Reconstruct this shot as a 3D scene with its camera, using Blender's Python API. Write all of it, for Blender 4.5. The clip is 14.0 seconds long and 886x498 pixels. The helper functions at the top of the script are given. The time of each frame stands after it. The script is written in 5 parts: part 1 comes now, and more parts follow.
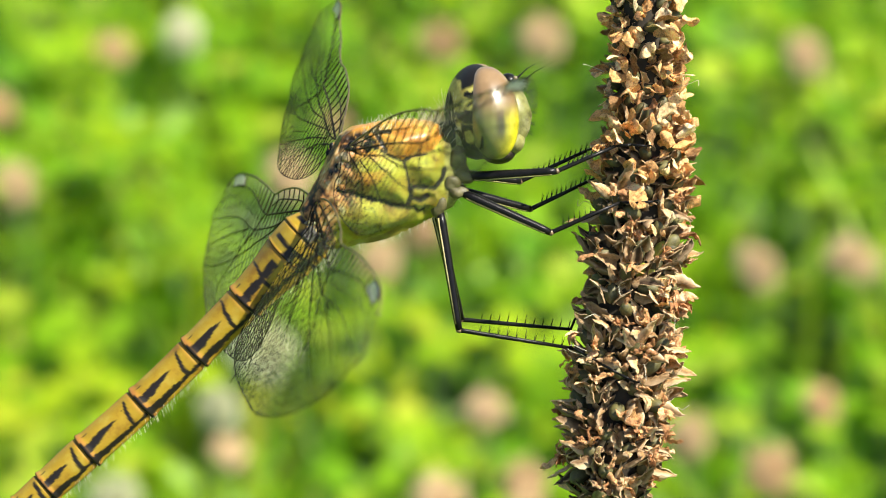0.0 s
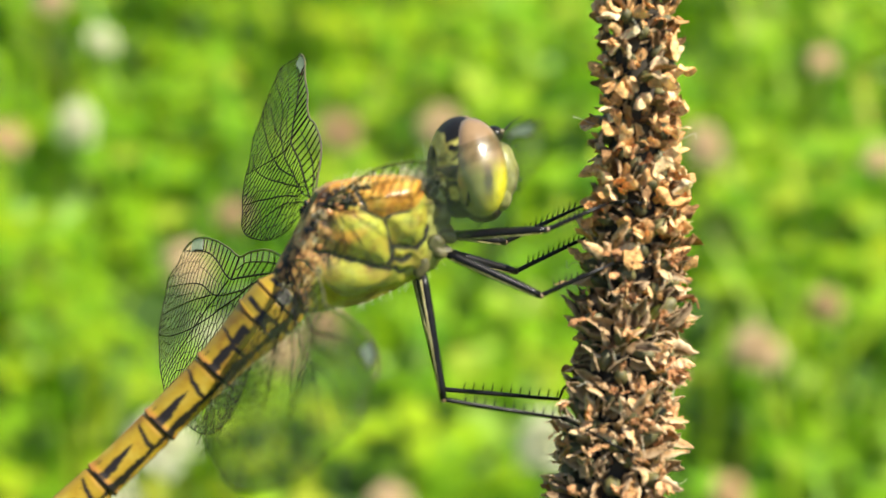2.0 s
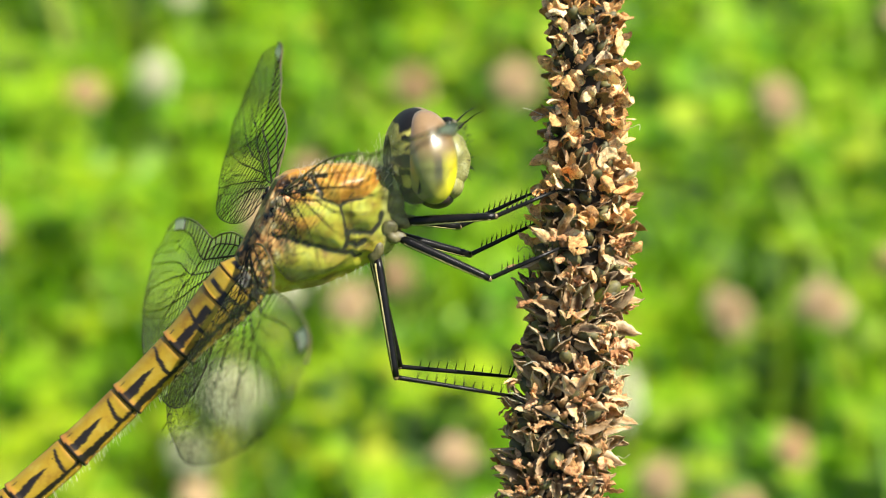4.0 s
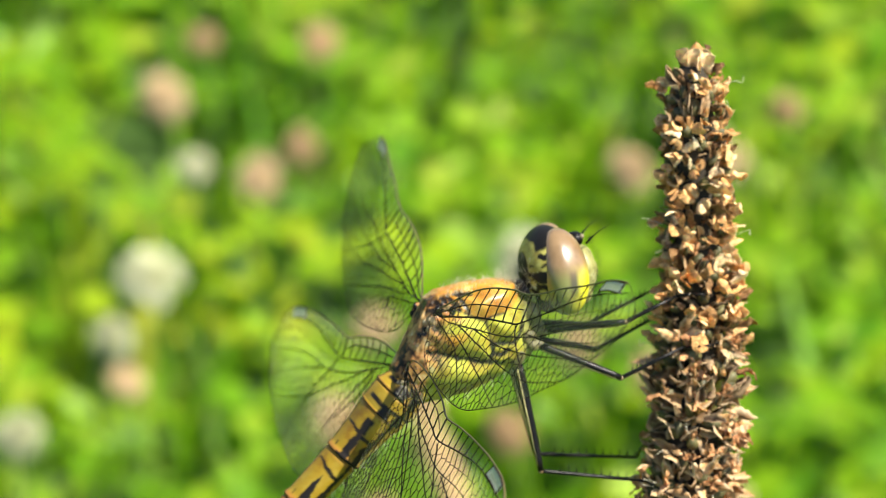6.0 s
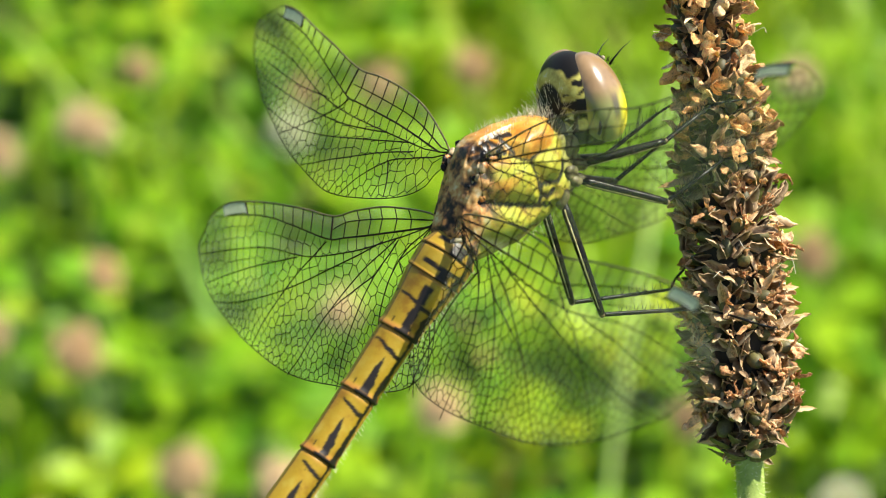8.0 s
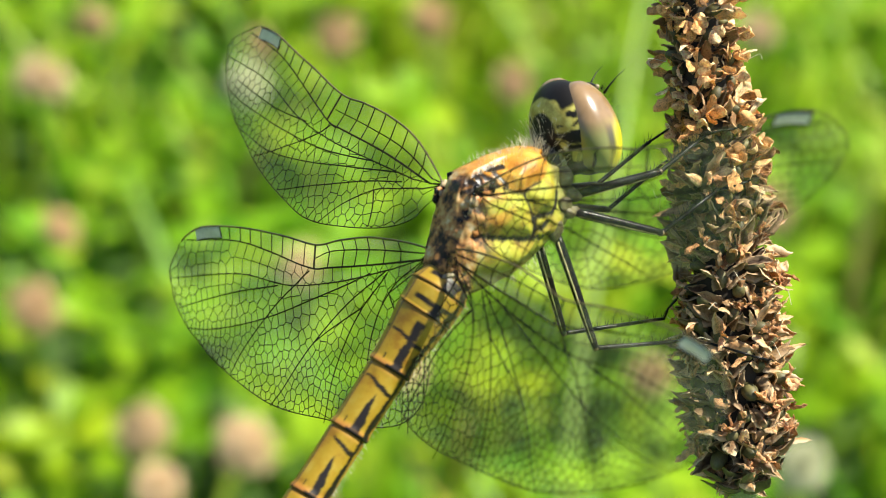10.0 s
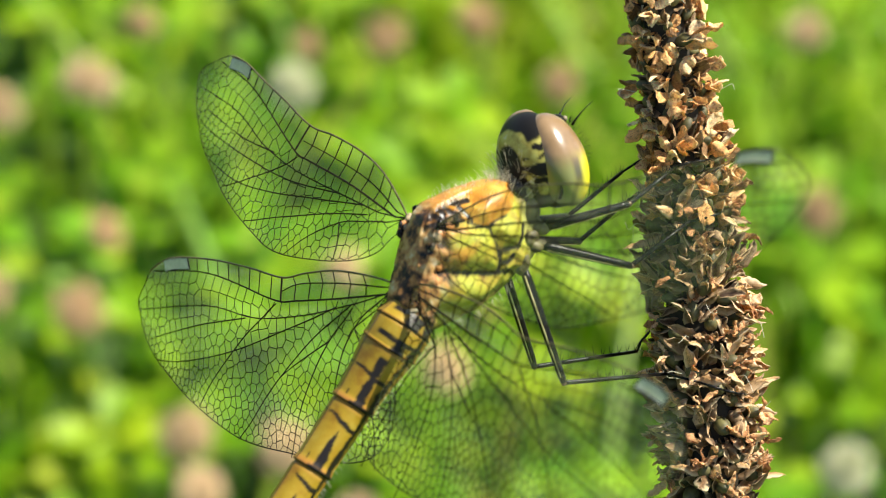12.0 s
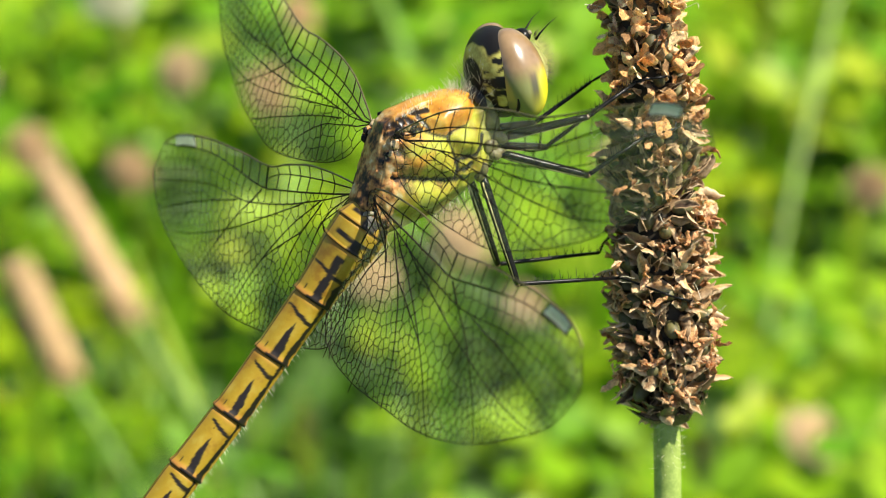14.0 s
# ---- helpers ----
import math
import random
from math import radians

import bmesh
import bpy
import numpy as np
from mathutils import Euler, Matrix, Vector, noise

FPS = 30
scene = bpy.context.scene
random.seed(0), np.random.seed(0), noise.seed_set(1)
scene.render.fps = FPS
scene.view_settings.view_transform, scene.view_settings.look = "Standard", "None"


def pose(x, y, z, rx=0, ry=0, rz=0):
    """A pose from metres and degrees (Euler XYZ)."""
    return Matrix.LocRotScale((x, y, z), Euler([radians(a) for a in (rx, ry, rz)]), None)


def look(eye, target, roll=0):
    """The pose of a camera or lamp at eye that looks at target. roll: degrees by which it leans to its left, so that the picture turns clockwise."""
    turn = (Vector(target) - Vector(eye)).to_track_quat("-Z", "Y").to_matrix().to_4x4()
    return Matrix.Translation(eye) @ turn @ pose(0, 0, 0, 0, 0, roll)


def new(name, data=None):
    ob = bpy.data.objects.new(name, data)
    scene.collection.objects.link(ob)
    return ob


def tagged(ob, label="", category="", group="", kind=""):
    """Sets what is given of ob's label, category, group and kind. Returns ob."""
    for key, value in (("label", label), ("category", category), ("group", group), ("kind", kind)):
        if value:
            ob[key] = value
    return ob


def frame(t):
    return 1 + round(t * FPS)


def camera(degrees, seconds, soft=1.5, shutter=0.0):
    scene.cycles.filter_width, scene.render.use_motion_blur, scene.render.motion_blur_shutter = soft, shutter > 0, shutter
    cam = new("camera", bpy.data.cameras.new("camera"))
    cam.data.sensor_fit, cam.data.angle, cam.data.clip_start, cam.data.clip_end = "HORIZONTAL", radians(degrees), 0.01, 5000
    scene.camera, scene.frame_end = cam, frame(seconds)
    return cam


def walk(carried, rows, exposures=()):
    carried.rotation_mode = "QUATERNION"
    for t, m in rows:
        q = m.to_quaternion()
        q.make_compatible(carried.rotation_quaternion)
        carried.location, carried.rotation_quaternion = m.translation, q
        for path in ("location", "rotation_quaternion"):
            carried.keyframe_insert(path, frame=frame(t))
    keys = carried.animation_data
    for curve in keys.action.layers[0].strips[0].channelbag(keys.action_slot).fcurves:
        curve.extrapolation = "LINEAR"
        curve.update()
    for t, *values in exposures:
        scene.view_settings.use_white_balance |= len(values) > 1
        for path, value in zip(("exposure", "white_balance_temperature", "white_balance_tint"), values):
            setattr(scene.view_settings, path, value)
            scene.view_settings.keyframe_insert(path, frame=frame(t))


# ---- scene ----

# ---- camera and its way ----
cam = camera(18, 14.0, soft=1.0)
cam.data.dof.use_dof = True
cam.data.dof.focus_distance = 0.1655
cam.data.dof.aperture_fstop = 52.0
PATH = [
    (0.0, pose(0.00577, -0.14480, 0.47342, 61.924, 0.612, 1.398)),
    (0.5, pose(0.00703, -0.14325, 0.47417, 62.083, 0.535, 1.049)),
    (1.0, pose(0.00533, -0.14162, 0.47416, 62.462, 0.325, 0.693)),
    (1.5, pose(0.00213, -0.13963, 0.47164, 63.000, -0.001, -0.000)),
    (2.0, pose(0.00007, -0.13650, 0.46694, 63.909, -0.352, -0.795)),
    (2.5, pose(-0.00082, -0.13329, 0.46125, 64.527, -0.507, -1.120)),
    (2.7, pose(-0.00048, -0.13176, 0.46023, 64.260, -0.589, -1.013)),
    (4.8, pose(0.01141, -0.15143, 0.48207, 61.888, 0.748, 2.062)),
    (5.0, pose(0.00981, -0.15242, 0.48364, 61.486, 0.501, 1.987)),
    (5.5, pose(0.00380, -0.15096, 0.48951, 60.031, 0.581, 0.719)),
    (6.0, pose(-0.00908, -0.14714, 0.49642, 58.812, 1.179, -2.943)),
    (6.5, pose(-0.02277, -0.14102, 0.49392, 58.309, 1.983, -8.749)),
    (7.0, pose(-0.03718, -0.13542, 0.48805, 57.568, 1.502, -14.229)),
    (7.5, pose(-0.04465, -0.13007, 0.48470, 57.804, 1.573, -18.763)),
    (8.0, pose(-0.05510, -0.12858, 0.48196, 58.365, 0.746, -21.253)),
    (8.5, pose(-0.05855, -0.12548, 0.48154, 58.263, -0.112, -22.342)),
    (8.7, pose(-0.05826, -0.12404, 0.47849, 58.682, -0.033, -22.722)),
    (10.8, pose(-0.05334, -0.12125, 0.48840, 56.243, 0.187, -21.654)),
    (11.0, pose(-0.05294, -0.12068, 0.48800, 56.689, 0.136, -21.678)),
    (11.5, pose(-0.05273, -0.12187, 0.48879, 57.717, 0.516, -21.780)),
    (12.0, pose(-0.04899, -0.12229, 0.48617, 56.907, 0.955, -20.994)),
    (12.5, pose(-0.04376, -0.11948, 0.48317, 55.678, 1.232, -19.901)),
    (13.0, pose(-0.03830, -0.11945, 0.48349, 54.459, 1.098, -18.590)),
    (13.5, pose(-0.03317, -0.12297, 0.49125, 53.271, 1.251, -17.200)),
    (14.0, pose(-0.03385, -0.12978, 0.49756, 52.149, 1.839, -15.501)),
]
walk(cam, PATH, [(0.0, 1.18), (6.0, 1.14), (8.5, 1.19), (12.0, 1.13), (14.0, 1.05)])

# ---- light ----
SUN = Vector((0.56, -0.14, 0.81)).normalized()
world = bpy.data.worlds.new("sky")
scene.world = world
world.use_nodes = True
wn = world.node_tree.nodes
sky = wn.new("ShaderNodeTexSky")
sky.sky_type, sky.sun_disc = "NISHITA", False
sky.sun_elevation = math.asin(SUN.z)
sky.sun_rotation = math.atan2(SUN.x, SUN.y)
wn["Background"].inputs["Strength"].default_value = 0.08
world.node_tree.links.new(sky.outputs[0], wn["Background"].inputs[0])
sun_data = bpy.data.lights.new("sun", "SUN")
sun_data.energy, sun_data.angle, sun_data.color = 4.8, radians(0.55), (1.0, 0.945, 0.83)
sun = new("sun", sun_data)
sun.matrix_world = look(SUN * 5, (0, 0, 0))

MM = 0.001


# ---- materials ----
def material(name):
    m = bpy.data.materials.new(name)
    m.use_nodes = True
    nt = m.node_tree
    return m, nt, nt.nodes["Principled BSDF"], nt.nodes["Material Output"]


def put(nt, kind, **values):
    n = nt.nodes.new(kind)
    for k, v in values.items():
        n.inputs[k.replace("_", " ")].default_value = v
    return n


def noise_tex(nt, scale, detail=4.0, rough=0.6, coords="Object"):
    tc = nt.nodes.new("ShaderNodeTexCoord")
    n = put(nt, "ShaderNodeTexNoise", Scale=scale, Detail=detail, Roughness=rough)
    nt.links.new(tc.outputs[coords], n.inputs["Vector"])
    return n.outputs["Fac"]


def ramp(nt, fac, stops, smooth=True):
    r = nt.nodes.new("ShaderNodeValToRGB")
    r.color_ramp.interpolation = "EASE" if smooth else "LINEAR"
    while len(r.color_ramp.elements) < len(stops):
        r.color_ramp.elements.new(0.5)
    for e, (p, c) in zip(r.color_ramp.elements, stops):
        e.position, e.color = p, (*c, 1)
    nt.links.new(fac, r.inputs[0])
    return r.outputs[0]


def mixed(nt, fac, a, b, mode="MIX"):
    x = nt.nodes.new("ShaderNodeMix")
    x.data_type, x.blend_type = "RGBA", mode
    for s, v in ((0, fac), (6, a), (7, b)):
        if isinstance(v, (int, float)):
            x.inputs[s].default_value = v
        elif isinstance(v, tuple):
            x.inputs[s].default_value = (*v, 1)
        else:
            nt.links.new(v, x.inputs[s])
    return x.outputs[2]


def attribute(nt, name):
    a = nt.nodes.new("ShaderNodeAttribute")
    a.attribute_name = name
    return a.outputs["Fac"]


def bump(nt, bsdf, fac, strength, distance):
    b = put(nt, "ShaderNodeBump", Strength=strength, Distance=distance)
    nt.links.new(fac, b.inputs["Height"])
    nt.links.new(b.outputs[0], bsdf.inputs["Normal"])


def speckled(name, stops, scale, rough=0.5, relief=0.3, depth=0.00003, sheen=0.0, thin=0.0):
    """A plain surface with two scales of colour change, grain and relief."""
    m, nt, b, out = material(name)
    coarse, fine = noise_tex(nt, scale), noise_tex(nt, scale * 6)
    c = mixed(nt, 0.35, coarse, fine)
    nt.links.new(ramp(nt, c, stops), b.inputs["Base Color"])
    b.inputs["Roughness"].default_value = rough
    bump(nt, b, fine, relief, depth)
    if thin:
        t = nt.nodes.new("ShaderNodeBsdfTranslucent")
        nt.links.new(ramp(nt, c, stops), t.inputs["Color"])
        x = put(nt, "ShaderNodeMixShader", Fac=thin)
        nt.links.new(b.outputs[0], x.inputs[1])
        nt.links.new(t.outputs[0], x.inputs[2])
        nt.links.new(x.outputs[0], out.inputs["Surface"])
    return m


def random_tint(m, low, high):
    """Each object of the material darkens or lightens by chance."""
    nt = m.node_tree
    b = nt.nodes["Principled BSDF"]
    link = b.inputs["Base Color"].links[0]
    oi = nt.nodes.new("ShaderNodeObjectInfo")
    mr = put(nt, "ShaderNodeMapRange", To_Min=low, To_Max=high)
    nt.links.new(oi.outputs["Random"], mr.inputs["Value"])
    nt.links.new(mixed(nt, 1.0, link.from_socket, mr.outputs[0], "MULTIPLY"), b.inputs["Base Color"])
    return m


def thorax_material():
    m, nt, b, out = material("thorax_cuticle")
    fine, coarse = noise_tex(nt, 5000), noise_tex(nt, 900)
    yellow = ramp(nt, coarse, [(0.28, (0.20, 0.13, 0.016)), (0.40, (0.28, 0.235, 0.018)), (0.55, (0.325, 0.325, 0.025)), (0.70, (0.30, 0.33, 0.045))])
    orange = ramp(nt, coarse, [(0.3, (0.25, 0.085, 0.012)), (0.45, (0.42, 0.18, 0.022)), (0.56, (0.48, 0.25, 0.035)), (0.68, (0.52, 0.35, 0.07))])
    rear = ramp(nt, noise_tex(nt, 950, 3), [(0.40, (0.010, 0.007, 0.005)), (0.46, (0.08, 0.04, 0.017)), (0.52, (0.30, 0.14, 0.04)), (0.59, (0.40, 0.25, 0.09)), (0.68, (0.50, 0.42, 0.26))])
    olive = ramp(nt, coarse, [(0.35, (0.13, 0.11, 0.03)), (0.65, (0.36, 0.35, 0.09))])
    c = mixed(nt, attribute(nt, "orange"), yellow, orange)
    c = mixed(nt, attribute(nt, "rear"), c, rear)
    c = mixed(nt, attribute(nt, "olive"), c, olive)
    c = mixed(nt, attribute(nt, "dark"), c, (0.012, 0.009, 0.006))
    nt.links.new(c, b.inputs["Base Color"])
    nt.links.new(ramp(nt, attribute(nt, "orange"), [(0.0, (0.68, 0.68, 0.68)), (1.0, (0.33, 0.33, 0.33))]), b.inputs["Roughness"])
    b.inputs["Specular IOR Level"].default_value = 0.3
    bump(nt, b, mixed(nt, 0.3, noise_tex(nt, 1500), fine), 0.35, 0.00009)
    return m


def abdomen_material():
    m, nt, b, out = material("abdomen_cuticle")
    coarse, fine = noise_tex(nt, 700), noise_tex(nt, 5200)
    base = ramp(nt, coarse, [(0.3, (0.22, 0.115, 0.010)), (0.5, (0.31, 0.20, 0.014)), (0.72, (0.36, 0.265, 0.035))])
    c = mixed(nt, attribute(nt, "brown"), base, (0.36, 0.14, 0.035))
    c = mixed(nt, attribute(nt, "dark"), c, (0.012, 0.009, 0.007))
    nt.links.new(c, b.inputs["Base Color"])
    b.inputs["Roughness"].default_value = 0.42
    b.inputs["Specular IOR Level"].default_value = 0.3
    bump(nt, b, fine, 0.2, 0.00002)
    return m


def eye_material():
    m, nt, b, out = material("compound_eye")
    tc = nt.nodes.new("ShaderNodeTexCoord")
    sep = nt.nodes.new("ShaderNodeSeparateXYZ")
    nt.links.new(tc.outputs["Object"], sep.inputs[0])
    wob = noise_tex(nt, 900, 2)
    h = nt.nodes.new("ShaderNodeMath")
    h.operation = "MULTIPLY_ADD"
    h.inputs[1].default_value, h.inputs[2].default_value = 180.0, 0.43
    nt.links.new(sep.outputs["Z"], h.inputs[0])
    fwd = nt.nodes.new("ShaderNodeMath")
    fwd.operation = "MULTIPLY_ADD"
    fwd.inputs[1].default_value, fwd.inputs[2].default_value = 420.0, 0.35
    nt.links.new(sep.outputs["X"], fwd.inputs[0])
    low = ramp(nt, fwd.outputs[0], [(0.2, (0.17, 0.18, 0.05)), (0.55, (0.36, 0.34, 0.03)), (0.75, (0.60, 0.54, 0.02))])
    pupil = ramp(nt, fwd.outputs[0], [(0.22, (0, 0, 0)), (0.38, (1, 1, 1)), (0.46, (1, 1, 1)), (0.60, (0, 0, 0))])
    band = ramp(nt, h.outputs[0], [(0.05, (0, 0, 0)), (0.32, (1, 1, 1)), (0.46, (1, 1, 1)), (0.56, (0, 0, 0))])
    low = mixed(nt, mixed(nt, 1.0, pupil, band, "MULTIPLY"), low, (0.07, 0.065, 0.03))
    mask = ramp(nt, h.outputs[0], [(0.34, (0, 0, 0)), (0.60, (1, 1, 1))])
    c = mixed(nt, mask, low, ramp(nt, wob, [(0.3, (0.185, 0.115, 0.052)), (0.7, (0.25, 0.16, 0.078))]))
    nt.links.new(c, b.inputs["Base Color"])
    b.inputs["Roughness"].default_value = 0.3
    b.inputs["Coat Weight"].default_value = 1.0
    b.inputs["Coat Roughness"].default_value = 0.22
    b.inputs["Specular IOR Level"].default_value = 0.15
    v = put(nt, "ShaderNodeTexVoronoi", Scale=28000.0)
    nt.links.new(tc.outputs["Object"], v.inputs["Vector"])
    bump(nt, b, v.outputs["Distance"], 0.12, 0.00001)
    return m


def membrane_material():
    m, nt, b, out = material("wing_membrane")
    nt.nodes.remove(b)
    tr = nt.nodes.new("ShaderNodeBsdfTransparent")
    tr.inputs["Color"].default_value = (0.975, 0.98, 0.93, 1)
    gl = put(nt, "ShaderNodeBsdfGlossy", Roughness=0.3)
    gl.inputs["Color"].default_value = (0.95, 1.0, 0.95, 1)
    bp = put(nt, "ShaderNodeBump", Strength=0.35, Distance=0.0001)
    nt.links.new(noise_tex(nt, 900), bp.inputs["Height"])
    fr = put(nt, "ShaderNodeFresnel", IOR=1.35)
    nt.links.new(bp.outputs[0], fr.inputs["Normal"])
    nt.links.new(bp.outputs[0], gl.inputs["Normal"])
    x = nt.nodes.new("ShaderNodeMixShader")
    less = nt.nodes.new("ShaderNodeMath")
    less.operation = "MULTIPLY"
    less.inputs[1].default_value = 0.02
    nt.links.new(fr.outputs[0], less.inputs[0])
    nt.links.new(less.outputs[0], x.inputs[0])
    nt.links.new(tr.outputs[0], x.inputs[1])
    nt.links.new(gl.outputs[0], x.inputs[2])
    dust = nt.nodes.new("ShaderNodeBsdfTranslucent")
    dust.inputs["Color"].default_value = (0.78, 0.84, 0.62, 1)
    film = put(nt, "ShaderNodeMixShader", Fac=0.10)
    nt.links.new(x.outputs[0], film.inputs[1])
    nt.links.new(dust.outputs[0], film.inputs[2])
    nt.links.new(film.outputs[0], out.inputs["Surface"])
    return m


M_THORAX, M_ABDOMEN, M_EYE, M_MEMBRANE = thorax_material(), abdomen_material(), eye_material(), membrane_material()
M_VEIN = speckled("wing_vein", [(0.3, (0.009, 0.007, 0.005)), (0.7, (0.032, 0.022, 0.012))], 2500, 0.7)
M_VEIN.node_tree.nodes["Principled BSDF"].inputs["Specular IOR Level"].default_value = 0.1
M_COSTA = speckled("costal_vein", [(0.3, (0.02, 0.014, 0.008)), (0.7, (0.16, 0.12, 0.04))], 900, 0.4)
M_STIGMA = speckled("pterostigma", [(0.3, (0.60, 0.62, 0.52)), (0.7, (0.82, 0.84, 0.74))], 1800, 0.35, thin=0.65)
M_BLACK = speckled("black_cuticle", [(0.3, (0.003, 0.003, 0.0035)), (0.7, (0.010, 0.009, 0.008))], 2600, 0.3)
M_BLACK.node_tree.nodes["Principled BSDF"].inputs["Specular IOR Level"].default_value = 0.18
M_STRIPE = speckled("pale_leg_stripe", [(0.3, (0.30, 0.25, 0.08)), (0.7, (0.52, 0.47, 0.22))], 2600, 0.4)
M_FACE = speckled("face_cuticle", [(0.33, (0.06, 0.055, 0.02)), (0.5, (0.26, 0.25, 0.08)), (0.7, (0.42, 0.42, 0.22))], 1300, 0.4)
M_PALE = speckled("pale_membrane", [(0.3, (0.12, 0.09, 0.045)), (0.7, (0.30, 0.26, 0.16))], 1600, 0.6, 0.5)
M_HAIR = speckled("body_hair", [(0.3, (0.60, 0.55, 0.38)), (0.7, (0.84, 0.80, 0.64))], 800, 0.4, thin=0.3)


# ---- mesh helpers ----
def mesh_object(name, verts, faces, mats, smooth=True, attrs=None, indices=None):
    me = bpy.data.meshes.new(name)
    me.from_pydata([tuple(map(float, v)) for v in verts], [], [tuple(map(int, f)) for f in faces])
    for m in (mats if isinstance(mats, (list, tuple)) else [mats]):
        me.materials.append(m)
    if indices is not None:
        me.polygons.foreach_set("material_index", np.asarray(indices, dtype=np.int32))
    if smooth:
        me.polygons.foreach_set("use_smooth", np.ones(len(faces), dtype=bool))
    for key, values in (attrs or {}).items():
        a = me.attributes.new(key, "FLOAT", "POINT")
        a.data.foreach_set("value", np.asarray(values, dtype=np.float32))
    me.update()
    return new(name, me)


def part(name, verts, faces, mats, parent, label="", smooth=True, attrs=None, indices=None):
    ob = mesh_object(name, verts, faces, mats, smooth, attrs, indices)
    ob.parent = parent
    if label:
        tagged(ob, label)
    return ob


def joined(pieces):
    """One list of corners and faces out of several."""
    verts, faces = [], []
    for v, f in pieces:
        k = len(verts)
        verts.extend(v)
        faces.extend([tuple(i + k for i in q) for q in f])
    return verts, faces


def frame_along(d):
    d = Vector(d).normalized()
    s = d.cross(Vector((0, 0, 1)) if abs(d.z) < 0.95 else Vector((1, 0, 0))).normalized()
    return d, s, s.cross(d)


def tube(points, radii, sides=10, caps=True):
    """A round tube along points, with a radius for each."""
    pts = [Vector(p) for p in points]
    verts, faces = [], []
    up = None
    for i, p in enumerate(pts):
        d = (pts[min(i + 1, len(pts) - 1)] - pts[max(i - 1, 0)]).normalized()
        if up is None:
            _, s, up = frame_along(d)
        s = d.cross(up).normalized()
        up = s.cross(d).normalized()
        for k in range(sides):
            a = 2 * math.pi * k / sides
            verts.append(p + radii[i] * (math.cos(a) * s + math.sin(a) * up))
    for i in range(len(pts) - 1):
        for k in range(sides):
            a, b = i * sides + k, i * sides + (k + 1) % sides
            faces.append((a, b, b + sides, a + sides))
    if caps:
        faces.append(tuple(reversed(range(sides))))
        faces.append(tuple(range((len(pts) - 1) * sides, len(pts) * sides)))
    return verts, faces


def rod(a, b, r0, r1, sides=3):
    return tube([a, b], [r0, r1], sides, False)


def ellipsoid(center, radii, turn=None, rings=24, sides=36):
    verts, faces = [], []
    turn = turn or Matrix.Identity(3)
    c = Vector(center)
    for i in range(rings + 1):
        t = math.pi * i / rings
        for k in range(sides):
            a = 2 * math.pi * k / sides
            verts.append(c + turn @ Vector((radii[0] * math.sin(t) * math.cos(a), radii[1] * math.sin(t) * math.sin(a), radii[2] * math.cos(t))))
    for i in range(rings):
        for k in range(sides):
            a, b = i * sides + k, i * sides + (k + 1) % sides
            faces.append((a, a + sides, b + sides, b))
    return verts, faces


def smooth_line(points, steps=8, closed=False):
    """A Catmull-Rom curve through points."""
    p = [Vector(q) for q in points]
    n = len(p)
    out = []
    for i in range(n if closed else n - 1):
        if closed:
            a, b, c, d = p[(i - 1) % n], p[i], p[(i + 1) % n], p[(i + 2) % n]
        else:
            a, b, c, d = p[max(i - 1, 0)], p[i], p[i + 1], p[min(i + 2, n - 1)]
        for k in range(steps):
            t = k / steps
            out.append(0.5 * ((2 * b) + (c - a) * t + (2 * a - 5 * b + 4 * c - d) * t * t + (3 * b - a - 3 * c + d) * t ** 3))
    if not closed:
        out.append(p[-1])
    return out


def scaled(mesh, k=MM):
    return [Vector(v) * k for v in mesh[0]], mesh[1]


def near_lines(x, z, lines):
    """The distance from a point to the nearest of some polylines."""
    best = 9.0
    for line in lines:
        for (ax, az), (bx, bz) in zip(line, line[1:]):
            dx, dz = bx - ax, bz - az
            t = min(1, max(0, ((x - ax) * dx + (z - az) * dz) / (dx * dx + dz * dz + 1e-9)))
            best = min(best, math.hypot(x - ax - t * dx, z - az - t * dz))
    return best


def step(v, a, b):
    t = min(1, max(0, (v - a) / (b - a)))
    return t * t * (3 - 2 * t)


# ---- ground and meadow ----
rng = random.Random(7)
M_GROUND = speckled("meadow_soil", [(0.3, (0.022, 0.045, 0.008)), (0.55, (0.05, 0.11, 0.012)), (0.75, (0.11, 0.19, 0.025))], 30, 0.9, 0.6, 0.01)
gx = [-300, -20, -2] + [-1 + 0.1 * i for i in range(31)] + [4, 20, 300]
gverts = [(x, y, 0.008 * noise.noise(Vector((x * 3, y * 3, 0))) if abs(x) < 5 and abs(y) < 5 else 0.0) for y in gx for x in gx]
gfaces = [(j * len(gx) + i, j * len(gx) + i + 1, (j + 1) * len(gx) + i + 1, (j + 1) * len(gx) + i) for j in range(len(gx) - 1) for i in range(len(gx) - 1)]
tagged(mesh_object("ground", gverts, gfaces, M_GROUND), "green meadow ground of soil and low grass", "ground", kind="structure")


